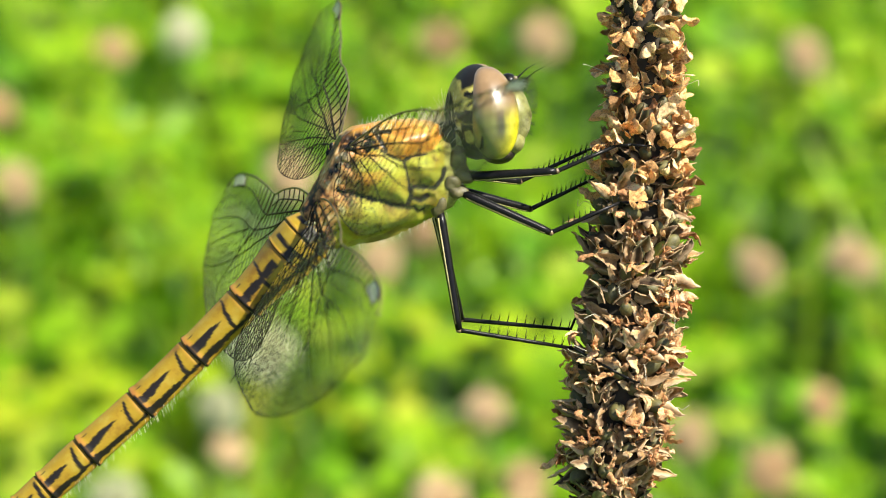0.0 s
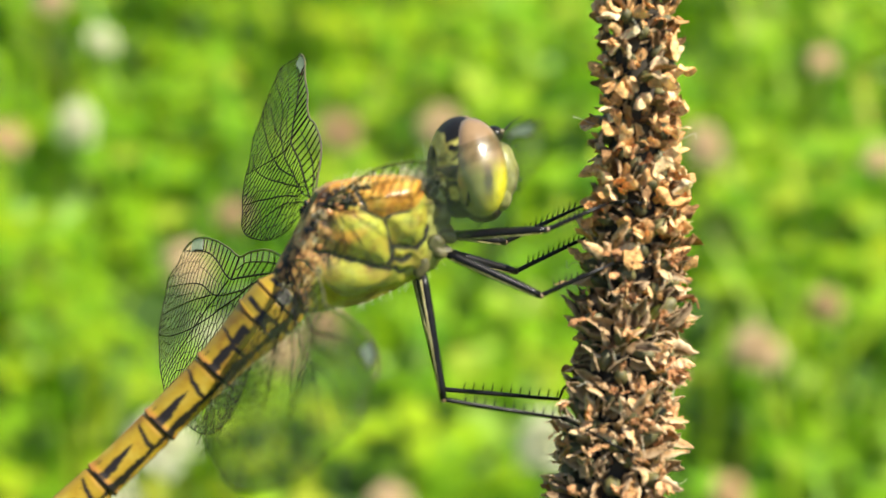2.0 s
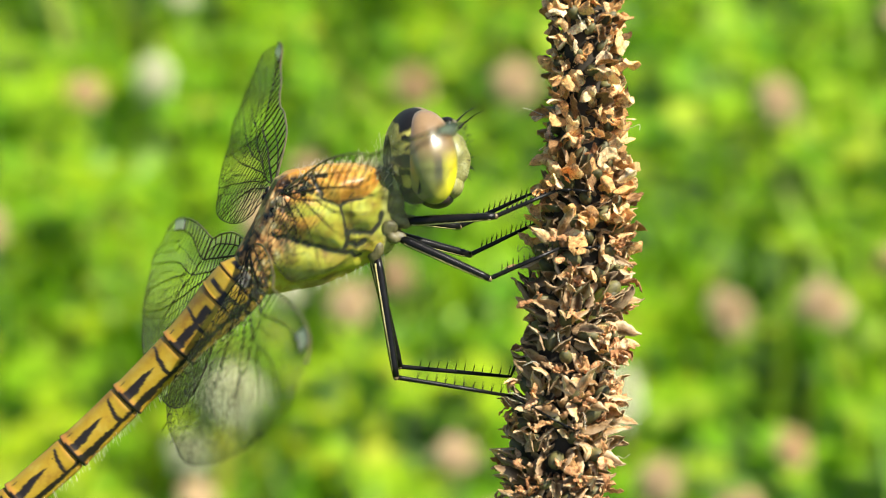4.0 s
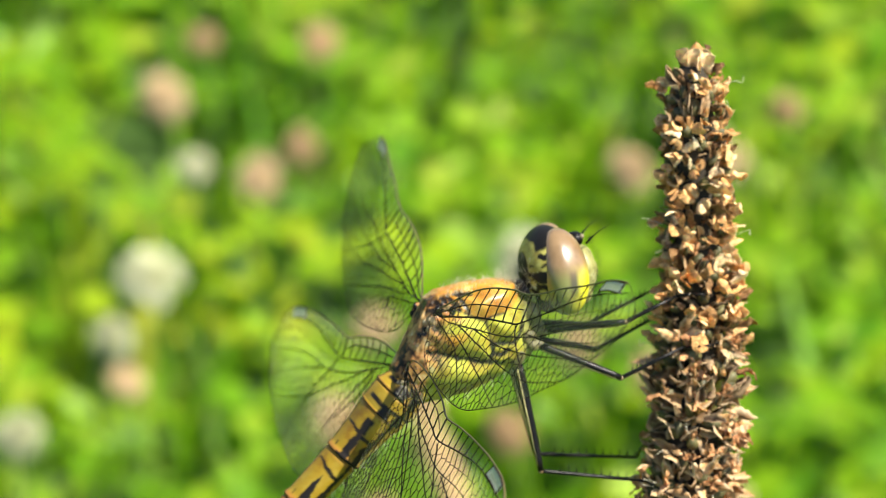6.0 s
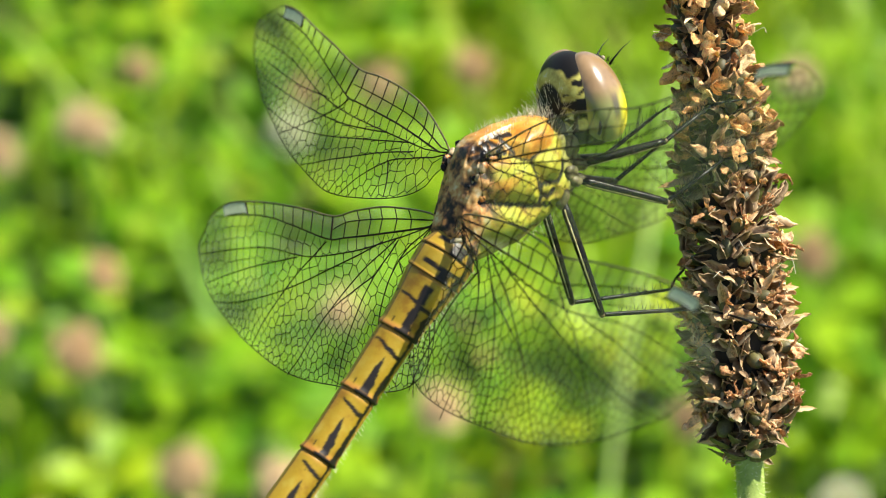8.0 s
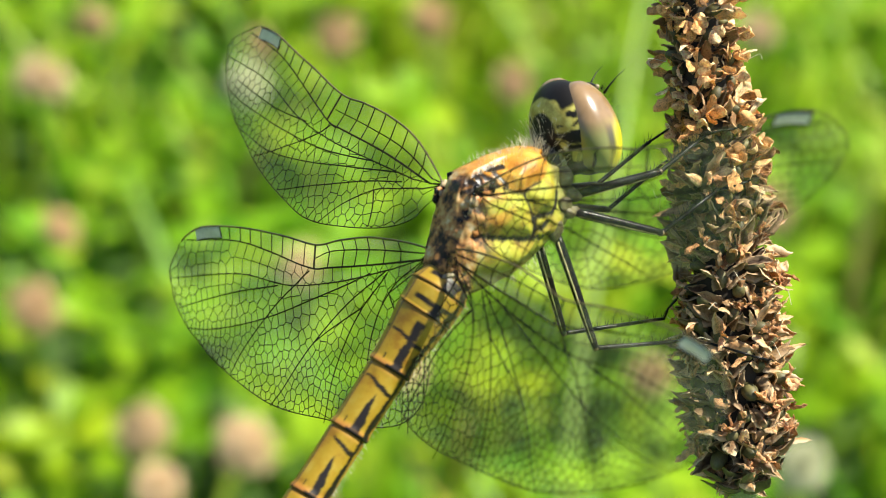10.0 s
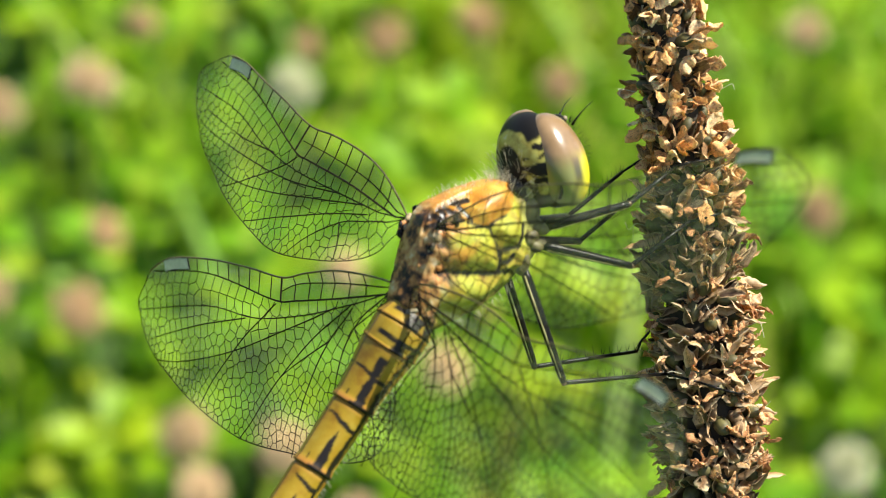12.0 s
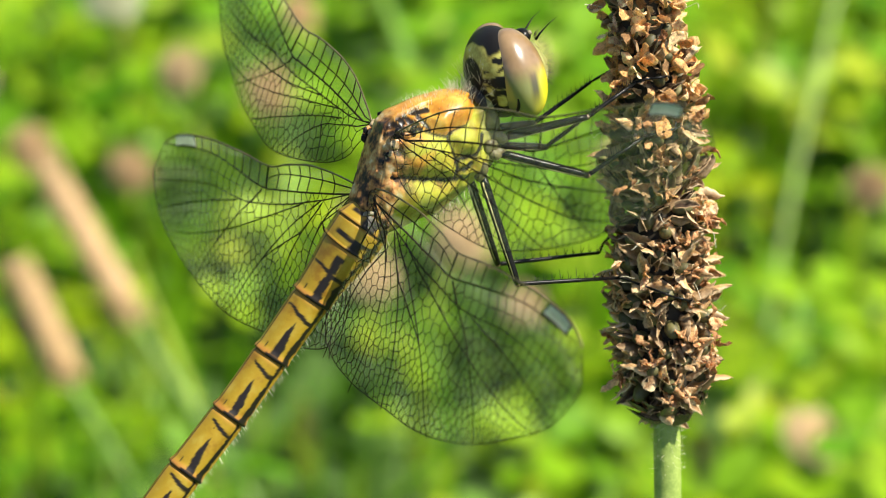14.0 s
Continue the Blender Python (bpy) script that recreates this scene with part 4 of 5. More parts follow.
for i in range(10):
    seg = segment(i)
    if i == 0:
        tagged(seg, "yellow abdomen segment with black marks")
g = random.Random(21)
hairs = []
for i in range(520):
    s = g.uniform(1, 25)
    p, d = abdomen_at(s)
    far = Vector((0, 1, 0))
    far = (far - d * far.dot(d)).normalized()
    up = far.cross(d)
    up = up if up.z > 0 else -up
    a = g.choice((-1, 1)) * g.uniform(2.1, 2.9)
    n = math.cos(a) * up + math.sin(a) * far
    o = p + n * abdomen_radius(s) * 0.93
    hairs.append(rod(o, o + n * g.uniform(0.2, 0.45) + d * 0.15, 0.009, 0.004))
body_part("abdomen_hairs", joined(hairs), M_HAIR, seg, "short pale hairs")
p, d = abdomen_at(ARC[-1])
for sgn in (-1, 1):
    o = p + Vector((0, sgn * 0.25, 0.15))
    body_part("tail_appendage", tube([o, o + d * 0.7 + Vector((0, sgn * 0.1, 0.1)), o + d * 1.5], [0.16, 0.19, 0.04], 8), M_BLACK)

# head
def headback_material():
    m, nt, b, out = material("head_back")
    pale = ramp(nt, noise_tex(nt, 1600), [(0.35, (0.30, 0.25, 0.05)), (0.6, (0.46, 0.42, 0.10)), (0.72, (0.50, 0.50, 0.34))])
    nt.links.new(mixed(nt, attribute(nt, "dark"), pale, (0.009, 0.008, 0.007)), b.inputs["Base Color"])
    b.inputs["Roughness"].default_value = 0.5
    b.inputs["Specular IOR Level"].default_value = 0.2
    bump(nt, b, noise_tex(nt, 6000), 0.3, 0.00003)
    return m


M_HEADBACK = headback_material()


M_COXA = speckled("coxa_cuticle", [(0.33, (0.035, 0.028, 0.012)), (0.5, (0.11, 0.095, 0.035)), (0.72, (0.22, 0.20, 0.085))], 1500, 0.55)
M_NECK = speckled("neck_cuticle", [(0.45, (0.012, 0.010, 0.008)), (0.57, (0.07, 0.05, 0.025)), (0.70, (0.26, 0.22, 0.12))], 1500, 0.5)


def boxy(x, y):
    """How far a round section swells to a squarer one."""
    r = math.hypot(x, y)
    return r / (abs(x) ** 2.6 + abs(y) ** 2.6) ** (1 / 2.6) if r > 1e-6 else 1.0


def head():
    v, f = ellipsoid((0, 0, 0), (1.7, 2.7, 2.80), rings=90, sides=110)
    verts, dark = [], []
    for p in v:
        n = noise.noise(Vector((p.x * 2, p.y * 2, p.z * 2)))
        phi = math.degrees(math.atan2(abs(p.y), p.z)) + 9 * n
        rho = math.hypot(p.y / 2.7, p.z / 2.80) + 0.06 * n
        d = step(rho, 0.71, 0.76) * (1 - step(phi, 42, 48))
        for a, r, wa, wr in ((57, 0.86, 5, 0.10), (71, 0.90, 5, 0.12), (66, 0.55, 5, 0.08), (91, 0.70, 9, 0.33)):
            d = max(d, 1 - step(((phi - a) / wa) ** 2 + ((rho - r) / wr) ** 2, 0.8, 1.25))
        lower = step(phi, 100, 104)
        for a, r, wa, wr in ((122, 0.86, 9, 0.08), (110, 0.60, 5, 0.09), (138, 0.62, 6, 0.09)):
            lower = min(lower, step(((phi - a) / wa) ** 2 + ((rho - r) / wr) ** 2, 0.8, 1.25))
        d = max(d, (1 - step(rho, 0.40 + 0.1 * n, 0.48)), lower)
        dark.append(d)
        verts.append(Vector((3.8, 0, 4.35)) + Vector((p.x * (1.05 if p.x < 0 else 0.9), p.y, p.z)))
    hd = body_part("head", (verts, f), M_HEADBACK, label="black head with yellow spots behind the eyes", attrs={"dark": dark})
    for sgn in (-1, 1):
        v, f = ellipsoid((0, 0, 0), (1.48, 1.5, 2.78), rings=60, sides=80)
        v = [Vector((p.x * k, p.y * k, p.z)) * (1 + 0.03 * p.z / 2.86) for p in v for k in [boxy(p.x / 1.48, p.y / 1.5)]]
        lean = Matrix.Rotation(radians(-5), 3, "Y") @ Matrix.Rotation(radians(sgn * 21), 3, "X") @ Matrix.Rotation(radians(sgn * -14), 3, "Z")
        eye = body_part("eye", ([lean @ p for p in v], f), M_EYE, label="large glossy eye, brown above and yellow-green below")
        eye.location = Vector((4.32, sgn * 1.66, 4.38)) * MM
        rim = [lean @ Vector((-1.08, -sgn * 0.2 + 1.1 * sgn * math.cos(t) * 0.95, 2.1 * math.sin(t))) for t in np.linspace(-1.35, 1.35, 24)]
        body_part("eye_rim", tube([p + Vector((4.32, sgn * 1.66, 4.38)) for p in rim], [0.11] * 24, 8), M_BLACK, eye).location = -eye.location
    v, f = ellipsoid((5.95, 0, 4.0), (1.1, 1.3, 1.7), rings=24, sides=32)
    v = [Vector((p.x + 0.12 * noise.noise(p), p.y, p.z)) for p in v]
    fr = body_part("frons", (v, f), M_FACE, label="pale yellow-green face")
    body_part("labrum", ellipsoid((5.75, 0, 2.7), (0.95, 1.35, 0.95), rings=16, sides=24), M_FACE)
    body_part("labium", ellipsoid((5.1, 0, 2.0), (1.05, 1.25, 0.75), rings=16, sides=24), M_NECK)
    body_part("vertex", ellipsoid((5.7, 0, 6.1), (0.55, 0.6, 0.5), rings=14, sides=20), M_BLACK, label="black bump between the eyes")
    for y, z in ((-0.35, 6.3), (0.35, 6.3), (0.0, 6.05)):
        body_part("ocellus", ellipsoid((6.05, y, z), (0.16, 0.16, 0.16), rings=8, sides=12), M_PALE)
    for sgn in (-1, 1):
        body_part("antenna", tube([(6.2, sgn * 0.75, 5.9), (6.5, sgn * 0.85, 6.25), (7.1, sgn * 1.0, 6.75), (7.7, sgn * 1.05, 7.05)], [0.09, 0.06, 0.03, 0.012], 6), M_BLACK)
    g = random.Random(9)
    bristles = []
    for i in range(170):
        a, t = g.uniform(-1.3, 1.3), g.uniform(-0.8, 1.2)
        n = Vector((math.cos(a) * math.cos(t), math.sin(a) * math.cos(t), math.sin(t)))
        o = Vector((6.05 + 1.08 * n.x, 1.42 * n.y, 4.4 + 1.8 * n.z))
        bristles.append(rod(o, o + n * g.uniform(0.2, 0.5), 0.012, 0.005))
    body_part("face_bristles", joined(bristles), M_BLACK, fr)
    neck = tube([(2.0, 0, 2.6), (2.8, 0, 3.0), (3.4, 0, 3.4)], [1.35, 1.0, 1.1], 20)
    body_part("neck", neck, M_NECK)
    for sgn in (-1, 1):
        for k, (c, r) in enumerate((((2.45, 1.15, 1.75), (0.5, 0.45, 0.8)), ((2.75, 0.85, 0.85), (0.55, 0.5, 0.5)), ((2.0, 1.35, 0.35), (0.5, 0.4, 0.45)))):
            body_part("prothorax_plate", blob((c[0], sgn * c[1], c[2]), r, 3.3 * k + sgn), M_COXA, label="olive-grey plate in front of the thorax")
        body_part("neck_lobe", blob((2.5, sgn * 0.95, 2.55), (0.32, 0.4, 0.62), 8 + sgn), M_FACE, label="olive lobe in front of the thorax")
    collar = []
    for i in range(200):
        a = g.uniform(-1.4, 1.4)
        o = Vector((2.3 + g.gauss(0, 0.2), math.sin(a) * 1.2, 3.2 + math.cos(a) * 1.2))
        n = Vector((g.gauss(0.1, 0.35), math.sin(a), math.cos(a) + 0.3)).normalized()
        collar.append(rod(o, o + n * g.uniform(0.6, 1.6), 0.011, 0.004))
    body_part("collar_hairs", joined(collar), M_HAIR, hd, "pale hairs on the neck")


head()


# legs
def spines(a, b, n, side, length, g):
    a, b, side = Vector(a), Vector(b), Vector(side)
    d = (b - a).normalized()
    out = []
    for i in range(n):
        p = a.lerp(b, (i + 0.7) / n)
        for k in (-1, 1):
            s = (side + d.cross(side) * k * 0.6 + d * 0.25).normalized()
            out.append(rod(p, p + s * length * g.uniform(0.75, 1.15), 0.036, 0.010))
    return out


def frame_turn(d):
    d, a, b = frame_along(d)
    return Matrix((a, b, d)).transposed()


def leg(root, knee, ankle, claws, name, side):
    """Femur with a pale stripe, spiny tibia, jointed foot that grips the spike."""
    g = random.Random(name)
    root, knee, ankle = Vector(root), Vector(knee), Vector(ankle)
    claws = [Vector(c) for c in claws]
    bend = (knee - root).normalized()
    pts = [root, root.lerp(knee, 0.12), root.lerp(knee, 0.5), root.lerp(knee, 0.9), knee]
    v, f = tube(pts, [0.22, 0.29, 0.27, 0.23, 0.19], 14)
    femur = body_part(name, (v, f), M_BLACK, label="black spiny leg with a yellow stripe")
    off = Vector((0, -0.17, 0.0)) - (bend.cross(Vector((0, 1, 0))) * 0.19)
    stripe = tube([root.lerp(knee, 0.06) + off, root.lerp(knee, 0.5) + off * 0.95, root.lerp(knee, 0.94) + off * 0.8], [0.06, 0.06, 0.03], 8)
    body_part("pale_stripe", stripe, M_STRIPE, femur, "pale yellow stripe along the femur")
    body_part("coxa", ([(p - bend * 0.3) * 1.0 for p in blob(root, (0.46, 0.44, 0.72), sum(root), frame_turn(bend))[0]], ellipsoid((0, 0, 0), (1, 1, 1), rings=10, sides=14)[1]), M_COXA, femur, "pale brown base of the leg")
    v, f = tube([knee, knee.lerp(ankle, 0.05), knee.lerp(ankle, 0.5), ankle], [0.15, 0.14, 0.125, 0.10], 10)
    for spine in spines(root.lerp(knee, 0.25), knee, 14, side, 0.36, g) + spines(knee.lerp(ankle, 0.12), ankle, 11, side, 0.66, g):
        body_part("spine", spine, M_BLACK, femur)
    body_part("tibia", (v, f), M_BLACK, femur)
    body_part("knee", ellipsoid(knee, (0.19, 0.19, 0.19), rings=10, sides=12), M_KNEE, femur)
    line = [ankle] + claws
    pieces = []
    for a, b in zip(line, line[1:]):
        pieces.append(tube([a, a.lerp(b, 0.7), b], [0.07, 0.085, 0.065], 8))
    d = (line[-1] - line[-2]).normalized()
    for k in (-1, 1):
        q = line[-1]
        pieces.append(tube([q, q + d * 0.25 + Vector((0, 0.1 * k, 0.08)), q + d * 0.4 + Vector((0, 0.22 * k, -0.06))], [0.05, 0.035, 0.008], 5))
    body_part("foot", joined(pieces), M_BLACK, femur)


M_KNEE = speckled("knee_cuticle", [(0.3, (0.03, 0.02, 0.012)), (0.7, (0.30, 0.20, 0.10))], 2600, 0.35)
leg((3.0, -1.3, 0.7), (7.9, -3.0, 1.1), (11.35, -3.2, 2.5), [(12.2, -3.55, 2.6), (13.1, -3.7, 2.5)], "front_leg", (0.1, 0, 1))
leg((2.6, -1.4, -0.2), (7.56, -2.95, -2.5), (11.5, -3.7, -0.75), [(12.4, -4.0, -0.75), (13.4, -4.1, -0.7)], "middle_leg", (-0.2, 0, 1))
leg((1.3, -1.3, -1.2), (2.15, -2.6, -8.1), (8.85, -3.3, -9.35), [(9.7, -5.0, -9.75), (10.8, -6.0, -10.4), (11.8, -6.2, -10.9)], "hind_leg", (0, 0, 1))
leg((3.0, 1.3, 0.6), (6.94, 2.0, -0.1), (10.9, 1.5, 1.7), [(11.6, 1.3, 2.0), (12.4, 1.5, 2.1)], "front_leg", (0.1, 0, 1))
leg((2.6, 1.3, -0.3), (7.6, 2.06, -1.8), (11.2, 1.6, -0.1), [(11.8, 1.5, 0.2), (12.6, 1.5, 0.3)], "middle_leg", (0, 0, 1))
leg((1.5, 1.2, -1.3), (3.35, 2.07, -8.35), (9.75, 0.6, -8.95), [(9.9, 0.3, -8.3), (10.4, 0.0, -7.8)], "hind_leg", (0, 0, 1))


# ---- wings: span along x, chord along y with the leading edge at +y; sizes in mm ----
FORE = [(-0.9, 0.1), (2.9, 1.05), (6.2, 1.15), (9.5, 0.75), (12.1, 0.25), (16.1, 0.35), (19.4, 0.45), (21.7, 0.5), (23.7, 0.1), (25.2, -1.1), (25.4, -2.3), (24.3, -3.6), (22.3, -4.8),
        (19.8, -5.8), (15.6, -6.8), (11.2, -7.1), (8.5, -6.9), (5.1, -5.7), (1.7, -4.1), (-0.2, -2.6), (-0.9, -0.9)]
HIND = [(-0.9, 0.4), (4.0, 0.7), (7.2, 0.35), (9.6, -0.1), (12.7, 0.2), (16.3, 0.42), (19.3, 0.4), (21.8, 0.1), (23.6, -1.0), (24.3, -2.8), (23.3, -5.0), (20.6, -6.95), (16.7, -8.8),
        (12.0, -10.05), (7.4, -10.25), (3.0, -10.25), (-0.2, -9.65), (-1.8, -8.25), (-2.1, -6.1), (-1.6, -3.0), (-1.2, -0.8)]
FORE_VEINS = [
    [(0.3, -0.1), (4, 0.15), (8, -0.2), (12, -0.75)],
    [(0.2, -0.4), (5, -0.7), (10, -1.35), (12, -1.55), (16, -0.95), (20, -0.4), (24, -0.5)],
    [(1.5, -0.8), (6, -1.6), (11, -2.4), (15, -2.6), (20, -2.2), (24.6, -2.6)],
    [(6, -1.6), (11, -3.1), (16, -3.9), (21, -4.3), (23.4, -4.2)],
    [(3.2, -1.1), (8, -2.9), (12, -4.4), (16, -5.5), (19.8, -5.7)],
    [(2.5, -1.4), (6, -3.0), (10, -5.2), (13, -6.9)],
    [(0.4, -0.9), (2.6, -1.9), (4.5, -2.9), (6.5, -4.8), (7.8, -6.7)],
    [(4.5, -2.9), (3.6, -4.0), (3.2, -4.8)],
    [(11.5, -1.7), (13, -3.2), (15, -4.9), (17, -6.4)],
    [(14, -2.5), (18, -3.2), (22.6, -3.4)]]
HIND_VEINS = [
    [(0.0, 0.1), (4, 0.0), (8, -0.35), (9.7, -0.9)],
    [(-0.2, -0.3), (4, -0.9), (8, -1.35), (10, -1.5), (14, -0.85), (18, -0.4), (23, -0.7)],
    [(2.0, -1.0), (7, -2.1), (12, -2.7), (17, -2.4), (23.9, -3.2)],
    [(4, -1.4), (9, -3.2), (14, -4.9), (19, -6.0), (21.8, -6.2)],
    [(2.6, -1.2), (6, -3.3), (9, -6.0), (11, -8.3), (12.5, -10.1)],
    [(2.4, -1.3), (4.5, -3.4), (6.3, -6.6), (7.2, -10.5)],
    [(0.2, -0.8), (2.2, -2.4), (3.3, -4.5), (3.6, -7.6), (3.2, -10.9)],
    [(2.2, -2.4), (0.6, -4.8), (-0.3, -7.4), (-0.8, -10.2)],
    [(0.0, -0.9), (-0.8, -3.4), (-1.6, -6.0), (-1.9, -8.8)],
    [(10, -1.7), (12.5, -3.6), (15, -6.0), (17, -8.6)],
    [(13, -2.8), (18, -3.7), (22.9, -5.0)],
    [(4.5, -3.4), (7.5, -5.0), (9, -6.0)]]


def inside(poly, x, y):
    hit = False
    n = len(poly)
    for i in range(n):
        ax, ay = poly[i]
        bx, by = poly[(i + 1) % n]
        if (ay > y) != (by > y) and x < (bx - ax) * (y - ay) / (by - ay) + ax:
            hit = not hit
    return hit


def wing_mesh(outline, veins, nodus, stigma, seed):
    """The clear sheet, the net of veins and the dark-rimmed cell near the tip."""
    from mathutils.geometry import delaunay_2d_cdt
    g = random.Random(seed)
    edge = [(p.x, p.y) for p in smooth_line([(x, y, 0) for x, y in outline], 7, True)]
    lead = [(p.x, p.y) for p in smooth_line([(x, y, 0) for x, y in outline[:9]], 8)]
    lx, ly = [p[0] for p in lead], [p[1] for p in lead]

    def height(x, y):
        c = float(np.interp(x, lx, ly)) - y
        fold = 0.16 * math.sin(min(c, 2.6) * 2.4) * math.exp(-c * 0.35)
        return fold + 0.05 * noise.noise(Vector((x * 0.35, y * 0.5, seed))) * 2 - 0.006 * x * x * 0.12

    def lift(p, extra=0.0):
        return Vector((p[0], p[1], height(p[0], p[1]) + extra))

    lines = [[(p.x, p.y) for p in smooth_line([(x, y, 0) for x, y in line], 6)] for line in veins]
    rods = []

    def vein(a, b, r, sides=4):
        rods.append(rod(lift(a), lift(b), r, r, sides))

    for i, line in enumerate(lines):
        r = (0.050, 0.066)[i] if i < 2 else 0.046
        n = len(line) - 1
        for k, (a, b) in enumerate(zip(line, line[1:])):
            vein(a, b, r * (1 - 0.45 * k / n), 5)
    # stout stalks that gather the main veins at the root
    for line in lines:
        if line[0][0] < 2.4:
            vein((-0.7, 0.15 + 0.25 * (line[0][1] - 0.2)), line[0], 0.04, 5)
    # cross veins between the leading edge, the subcosta and the radius
    rad = lines[1]
    rx, ry = [p[0] for p in rad], [p[1] for p in rad]
    sx, sy = [p[0] for p in lines[0]], [p[1] for p in lines[0]]
    x = 1.6
    while x < nodus - 0.5:
        a = (x + 0.25, float(np.interp(x + 0.25, lx, ly)))
        m = (x, float(np.interp(x, sx, sy)))
        e = (x - 0.15, float(np.interp(x - 0.15, rx, ry)))
        vein(a, m, 0.042)
        vein(m, e, 0.042)
        x += g.uniform(1.15, 1.5)
    a = (nodus + 0.1, float(np.interp(nodus, lx, ly)))
    vein(a, (nodus, float(np.interp(nodus, rx, ry))), 0.06, 5)
    x = nodus + 1.0
    while x < stigma[0] - 0.2:
        vein((x + 0.1, float(np.interp(x + 0.1, lx, ly))), (x, float(np.interp(x, rx, ry))), 0.038)
        x += g.uniform(0.95, 1.3)
    # sites of the cells: pairs along the veins, then a loose even fill that gets finer towards the rear edge
    sites = []

    def room(x, y, d):
        return all((x - a) ** 2 + (y - b) ** 2 > d * d for a, b in sites)

    def cell(x, y):
        c = float(np.interp(x, rx, ry)) - y
        return 0.98 - 0.44 * step(c, 0.6, 6.5) - 0.16 * step(x, 14, 24)

    for line in lines[1:]:
        run = 0.3
        for (ax, ay), (bx, by) in zip(line, line[1:]):
            l = math.hypot(bx - ax, by - ay)
            while run < l:
                t = run / l
                px, py = ax + (bx - ax) * t, ay + (by - ay) * t
                nx, ny = -(by - ay) / l, (bx - ax) / l
                d = cell(px, py) * 0.42
                if room(px + nx * d, py + ny * d, d * 1.15):
                    sites.append((px + nx * d, py + ny * d))
                if room(px - nx * d, py - ny * d, d * 1.15):
                    sites.append((px - nx * d, py - ny * d))
                run += cell(px, py) * 0.92
            run -= l
    x0, x1 = min(p[0] for p in edge), max(p[0] for p in edge)
    y0, y1 = min(p[1] for p in edge), max(p[1] for p in edge)
    for _ in range(9000):
        px, py = g.uniform(x0 - 0.4, x1 + 0.4), g.uniform(y0 - 0.4, y1)
        d = cell(px, py) * 0.80
        if py < float(np.interp(px, rx, ry)) - 0.15 and room(px, py, d):
            sites.append((px, py))
    sites = [(a + g.gauss(0, 0.02), b + g.gauss(0, 0.02)) for a, b in sites]
    dv, de, df = delaunay_2d_cdt([Vector(s) for s in sites], [], [], 0, 1e-6)[:3]
    centres, owner = [], {}
    for i, t in enumerate(df):
        (ax, ay), (bx, by), (cx, cy) = dv[t[0]], dv[t[1]], dv[t[2]]
        d = 2 * (ax * (by - cy) + bx * (cy - ay) + cx * (ay - by))
        if abs(d) < 1e-9:
            centres.append(((ax + bx + cx) / 3, (ay + by + cy) / 3))
        else:
            centres.append((((ax * ax + ay * ay) * (by - cy) + (bx * bx + by * by) * (cy - ay) + (cx * cx + cy * cy) * (ay - by)) / d,
                            ((ax * ax + ay * ay) * (cx - bx) + (bx * bx + by * by) * (ax - cx) + (cx * cx + cy * cy) * (bx - ax)) / d))
        for k in range(3):
            owner.setdefault(tuple(sorted((t[k], t[(k + 1) % 3]))), []).append(i)

    def good(p):
        return x0 < p[0] < x1 and y0 < p[1] < float(np.interp(p[0], rx, ry)) + 0.02 and inside(edge, *p)

    for pair in owner.values():
        if len(pair) == 2:
            a, b = centres[pair[0]], centres[pair[1]]
            ga, gb = good(a), good(b)
            if not (ga or gb):
                continue
            if not (ga and gb):
                if gb:
                    a, b = b, a
                lo, hi = 0.0, 1.0
                for _ in range(12):
                    m = (lo + hi) / 2
                    if good((a[0] + (b[0] - a[0]) * m, a[1] + (b[1] - a[1]) * m)):
                        lo = m
                    else:
                        hi = m
                b = (a[0] + (b[0] - a[0]) * lo, a[1] + (b[1] - a[1]) * lo)
            if math.hypot(a[0] - b[0], a[1] - b[1]) < 2.2:
                vein(a, b, 0.026 if a[0] < 15 else 0.022, 4)
    # rim
    n = len(edge)
    costa = []
    for i in range(n):
        a, b = edge[i], edge[(i + 1) % n]
        front = i < 8 * 7
        if front:
            costa.append(lift(a))
        else:
            vein(a, b, 0.033, 4)
    # sheet
    grid = [Vector(p) for p in edge]
    for ix in range(60):
        for iy in range(30):
            px, py = x0 + (x1 - x0) * (ix + 0.5) / 60, y0 + (y1 - y0) * (iy + 0.5) / 30
            if inside(edge, px, py):
                grid.append(Vector((px, py)))
    sv, se, sf = delaunay_2d_cdt(grid, [(i, (i + 1) % n) for i in range(n)], [], 0, 1e-6)[:3]
    sf = [t for t in sf if inside(edge, sum(sv[i][0] for i in t) / 3, sum(sv[i][1] for i in t) / 3)]
    sheet = ([lift(p) * MM for p in sv], sf)
    # stigma
    s0, s1 = stigma
    up = [lift((x, float(np.interp(x, lx, ly)) - 0.05), 0.03) for x in np.linspace(s0, s1, 8)]
    lo = [lift((x, float(np.interp(x, lx, ly)) - 0.72), 0.03) for x in np.linspace(s0 - 0.2, s1 - 0.1, 8)]
    sv2 = up + lo + [p - Vector((0, 0, 0.08)) for p in up + lo]
    sf2 = []
    for i in range(7):
        sf2 += [(i, i + 1, 9 + i, 8 + i), (16 + i, 24 + i, 25 + i, 17 + i), (i, 16 + i, 17 + i, i + 1), (8 + i, 9 + i, 25 + i, 24 + i)]
    sf2 += [(0, 8, 24, 16), (7, 23, 31, 15)]
    for ring in (up, lo):
        for a, b in zip(ring, ring[1:]):
            rods.append(rod(a, b, 0.05, 0.05, 4))
    rods.append(rod(up[0], lo[0], 0.05, 0.05, 4))
    rods.append(rod(up[-1], lo[-1], 0.05, 0.05, 4))

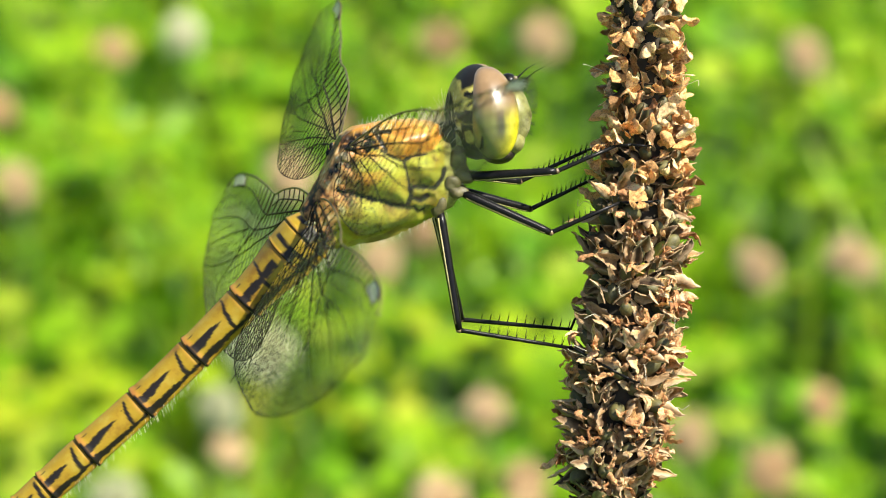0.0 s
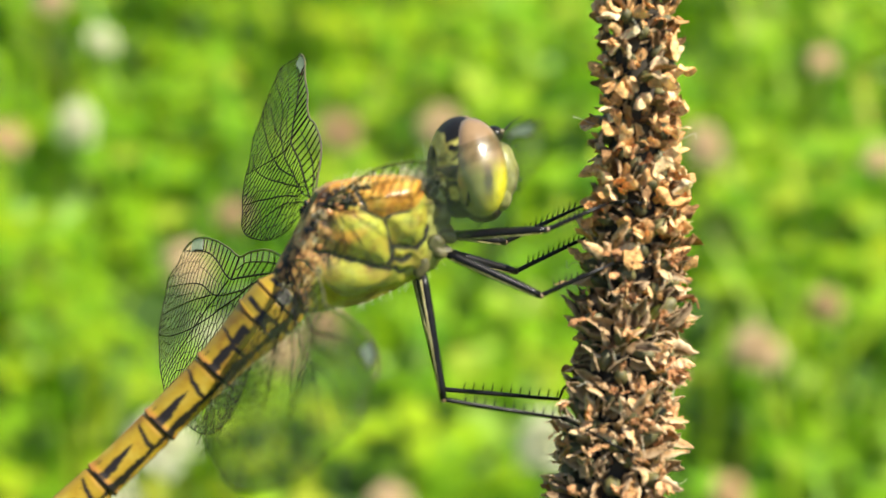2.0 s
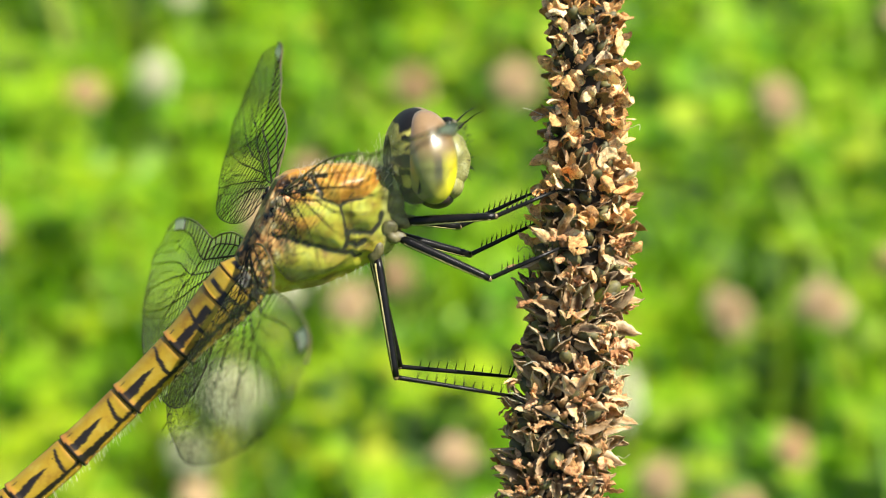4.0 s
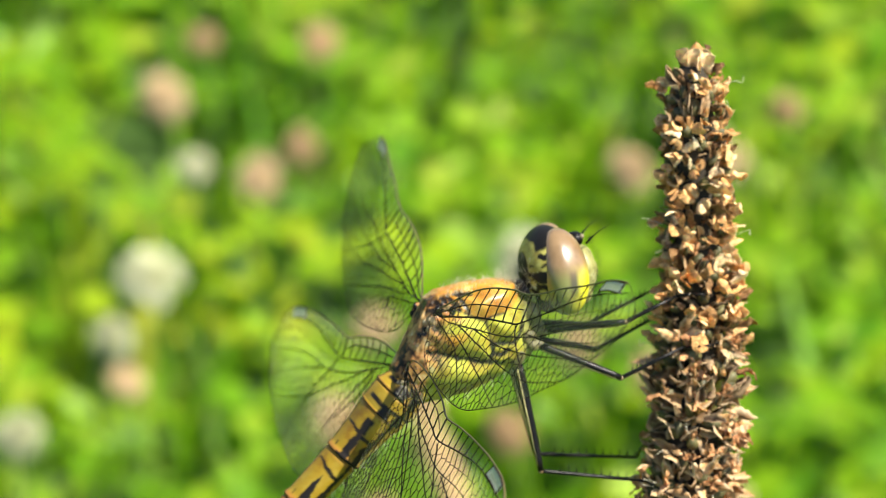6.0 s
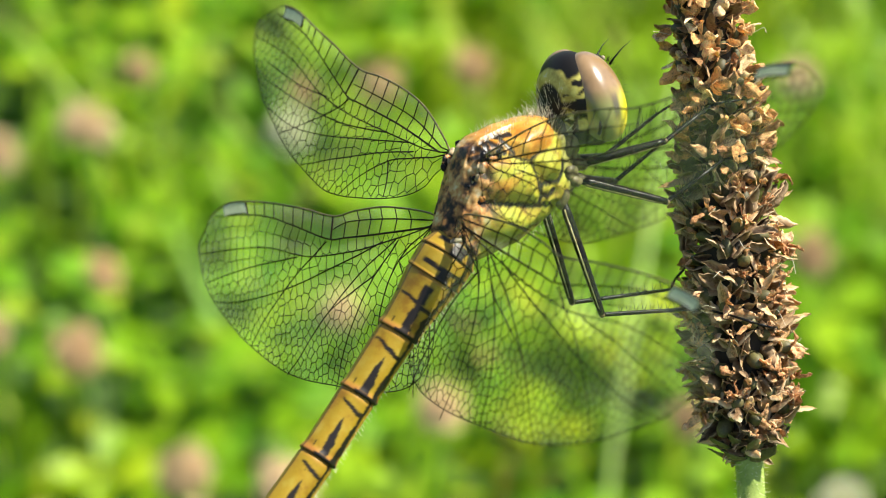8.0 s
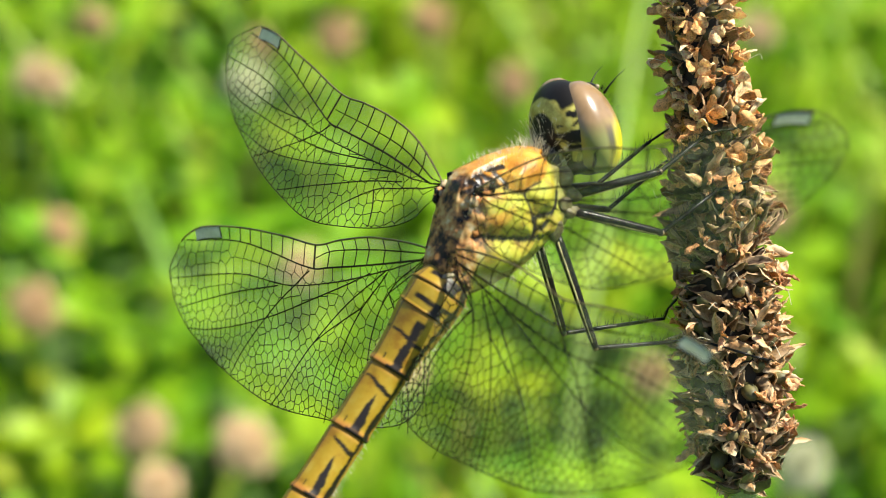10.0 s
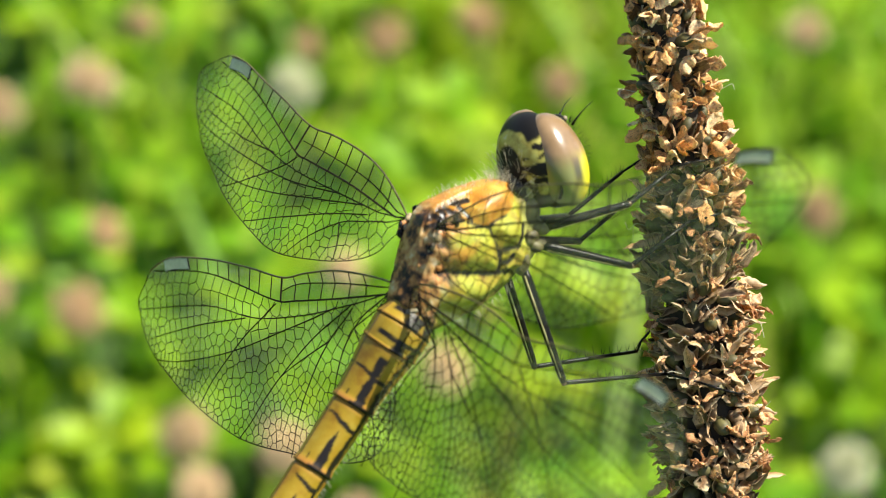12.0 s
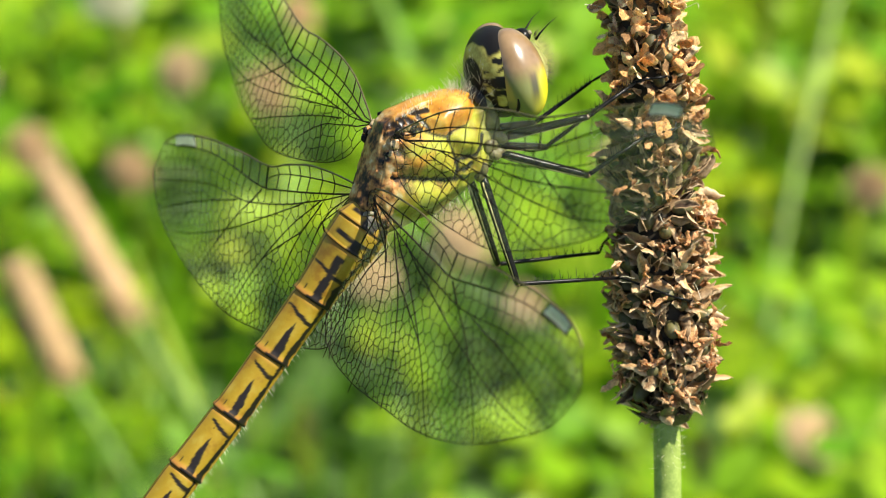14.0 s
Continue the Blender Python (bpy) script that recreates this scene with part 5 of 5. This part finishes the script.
    def data(name, mesh, mat, smooth):
        me = bpy.data.meshes.new(name)
        me.from_pydata([tuple(p) for p in mesh[0]], [], [tuple(t) for t in mesh[1]])
        me.materials.append(mat)
        if smooth:
            me.polygons.foreach_set("use_smooth", np.ones(len(me.polygons), dtype=bool))
        me.update()
        return me

    return (data("wing", sheet, M_MEMBRANE, True), data("vein_network", scaled(joined(rods)), M_VEIN, False),
            data("costa", scaled(tube(costa, [0.06] * len(costa), 6)), M_COSTA, True), data("pterostigma", ([p * MM for p in sv2], sf2), M_STIGMA, False))


FORE_MESH = wing_mesh(FORE, FORE_VEINS, 12.1, (20.9, 23.2), 1)
HIND_MESH = wing_mesh(HIND, HIND_VEINS, 9.6, (19.6, 22.0), 2)
WINGS = []


def wing(name, meshes, base, span, chord, sgn):
    """sgn 1: the far side; -1: its mirror image on the near side."""
    flip = Vector((1, sgn, 1))
    a, c = Vector(span) * flip, Vector(chord) * flip
    c = (c - a * a.dot(c)).normalized()
    n = a.cross(c)
    p = Vector(base) * flip * MM
    m = Matrix(((a.x, c.x, n.x, p.x), (a.y, c.y, n.y, p.y), (a.z, c.z, n.z, p.z), (0, 0, 0, 1)))
    ob = new(name, meshes[0])
    ob.parent = DRAGONFLY
    ob.matrix_basis = m
    for label, me in zip(("dark network of veins", "strong leading edge vein", "pale grey-green cell near the wing tip"), meshes[1:]):
        k = new(me.name, me)
        k.parent = ob
        tagged(k, label)
    tagged(ob, "clear glassy wing with a net of dark veins")
    WINGS.append((ob, m, sgn, name))
    return ob


for sgn in (1, -1):
    wing("fore_wing", FORE_MESH, (-3.96, 2.6, 2.88), (0.1659, 0.9522, 0.2565), (0.4847, -0.3052, 0.8197), sgn)
    wing("hind_wing", HIND_MESH, (-5.93, 2.4, -1.11 if sgn > 0 else -0.68), (-0.048, 0.9977, -0.0478), (0.3395, 0.0612, 0.9386), sgn)


# small turns of each wing, in degrees about the body's axes: (seconds, x, y, z)
WING_TURNS = {
    ("fore_wing", 1): [(0.0, 0.5, 0.5, -0.8), (5.0, 0.5, 0.5, -0.8), (6.5, 0.2, -0.6, 0.0), (8.6, 0.2, -0.3, 0.2), (10.8, 0.7, 3.8, 3.4), (12.6, 0.7, 3.8, 3.4), (14.0, -1.8, -1.7, 0.8)],
    ("hind_wing", 1): [(0.0, -0.5, 2.0, -1.1), (5.0, -0.5, 2.0, -1.1), (6.5, -0.8, 0.1, 0.0), (8.6, -0.8, 0.1, 0.0), (10.8, -0.1, -1.3, 3.2), (12.6, -0.1, -1.3, 3.2), (14.0, 0.3, -0.6, 1.7)],
    ("hind_wing", -1): [(0.0, 1.1, 10.7, 0.4), (5.0, 1.1, 10.7, 0.4), (6.5, 0.3, 8.3, -0.7), (8.6, 0.3, 8.3, -0.7), (10.8, 0.9, 9.0, 1.5), (12.6, 0.9, 9.0, 1.5), (14.0, 1.3, 6.0, 1.8)],
    ("fore_wing", -1): [(0.0, 0.7, 0.4, 1.1), (5.0, 0.7, 0.4, 1.1), (6.5, -0.7, 3.0, -1.3), (8.6, -0.7, 3.0, -1.3), (10.8, 1.9, -2.3, 4.2), (12.6, 1.9, -2.3, 4.2), (14.0, 4.2, -6.0, 4.9)]}


def motions():
    """The wings shift a little while the insect rests."""
    for ob, m, sgn, name in WINGS:
        rows = []
        for t, x, y, z in WING_TURNS[name, sgn]:
            v = Vector((x, y, z))
            at = Matrix.Translation(m.translation)
            rows.append((t, at @ Matrix.Rotation(radians(v.length), 4, v.normalized()) @ at.inverted() @ m))
        walk(ob, rows)


motions()
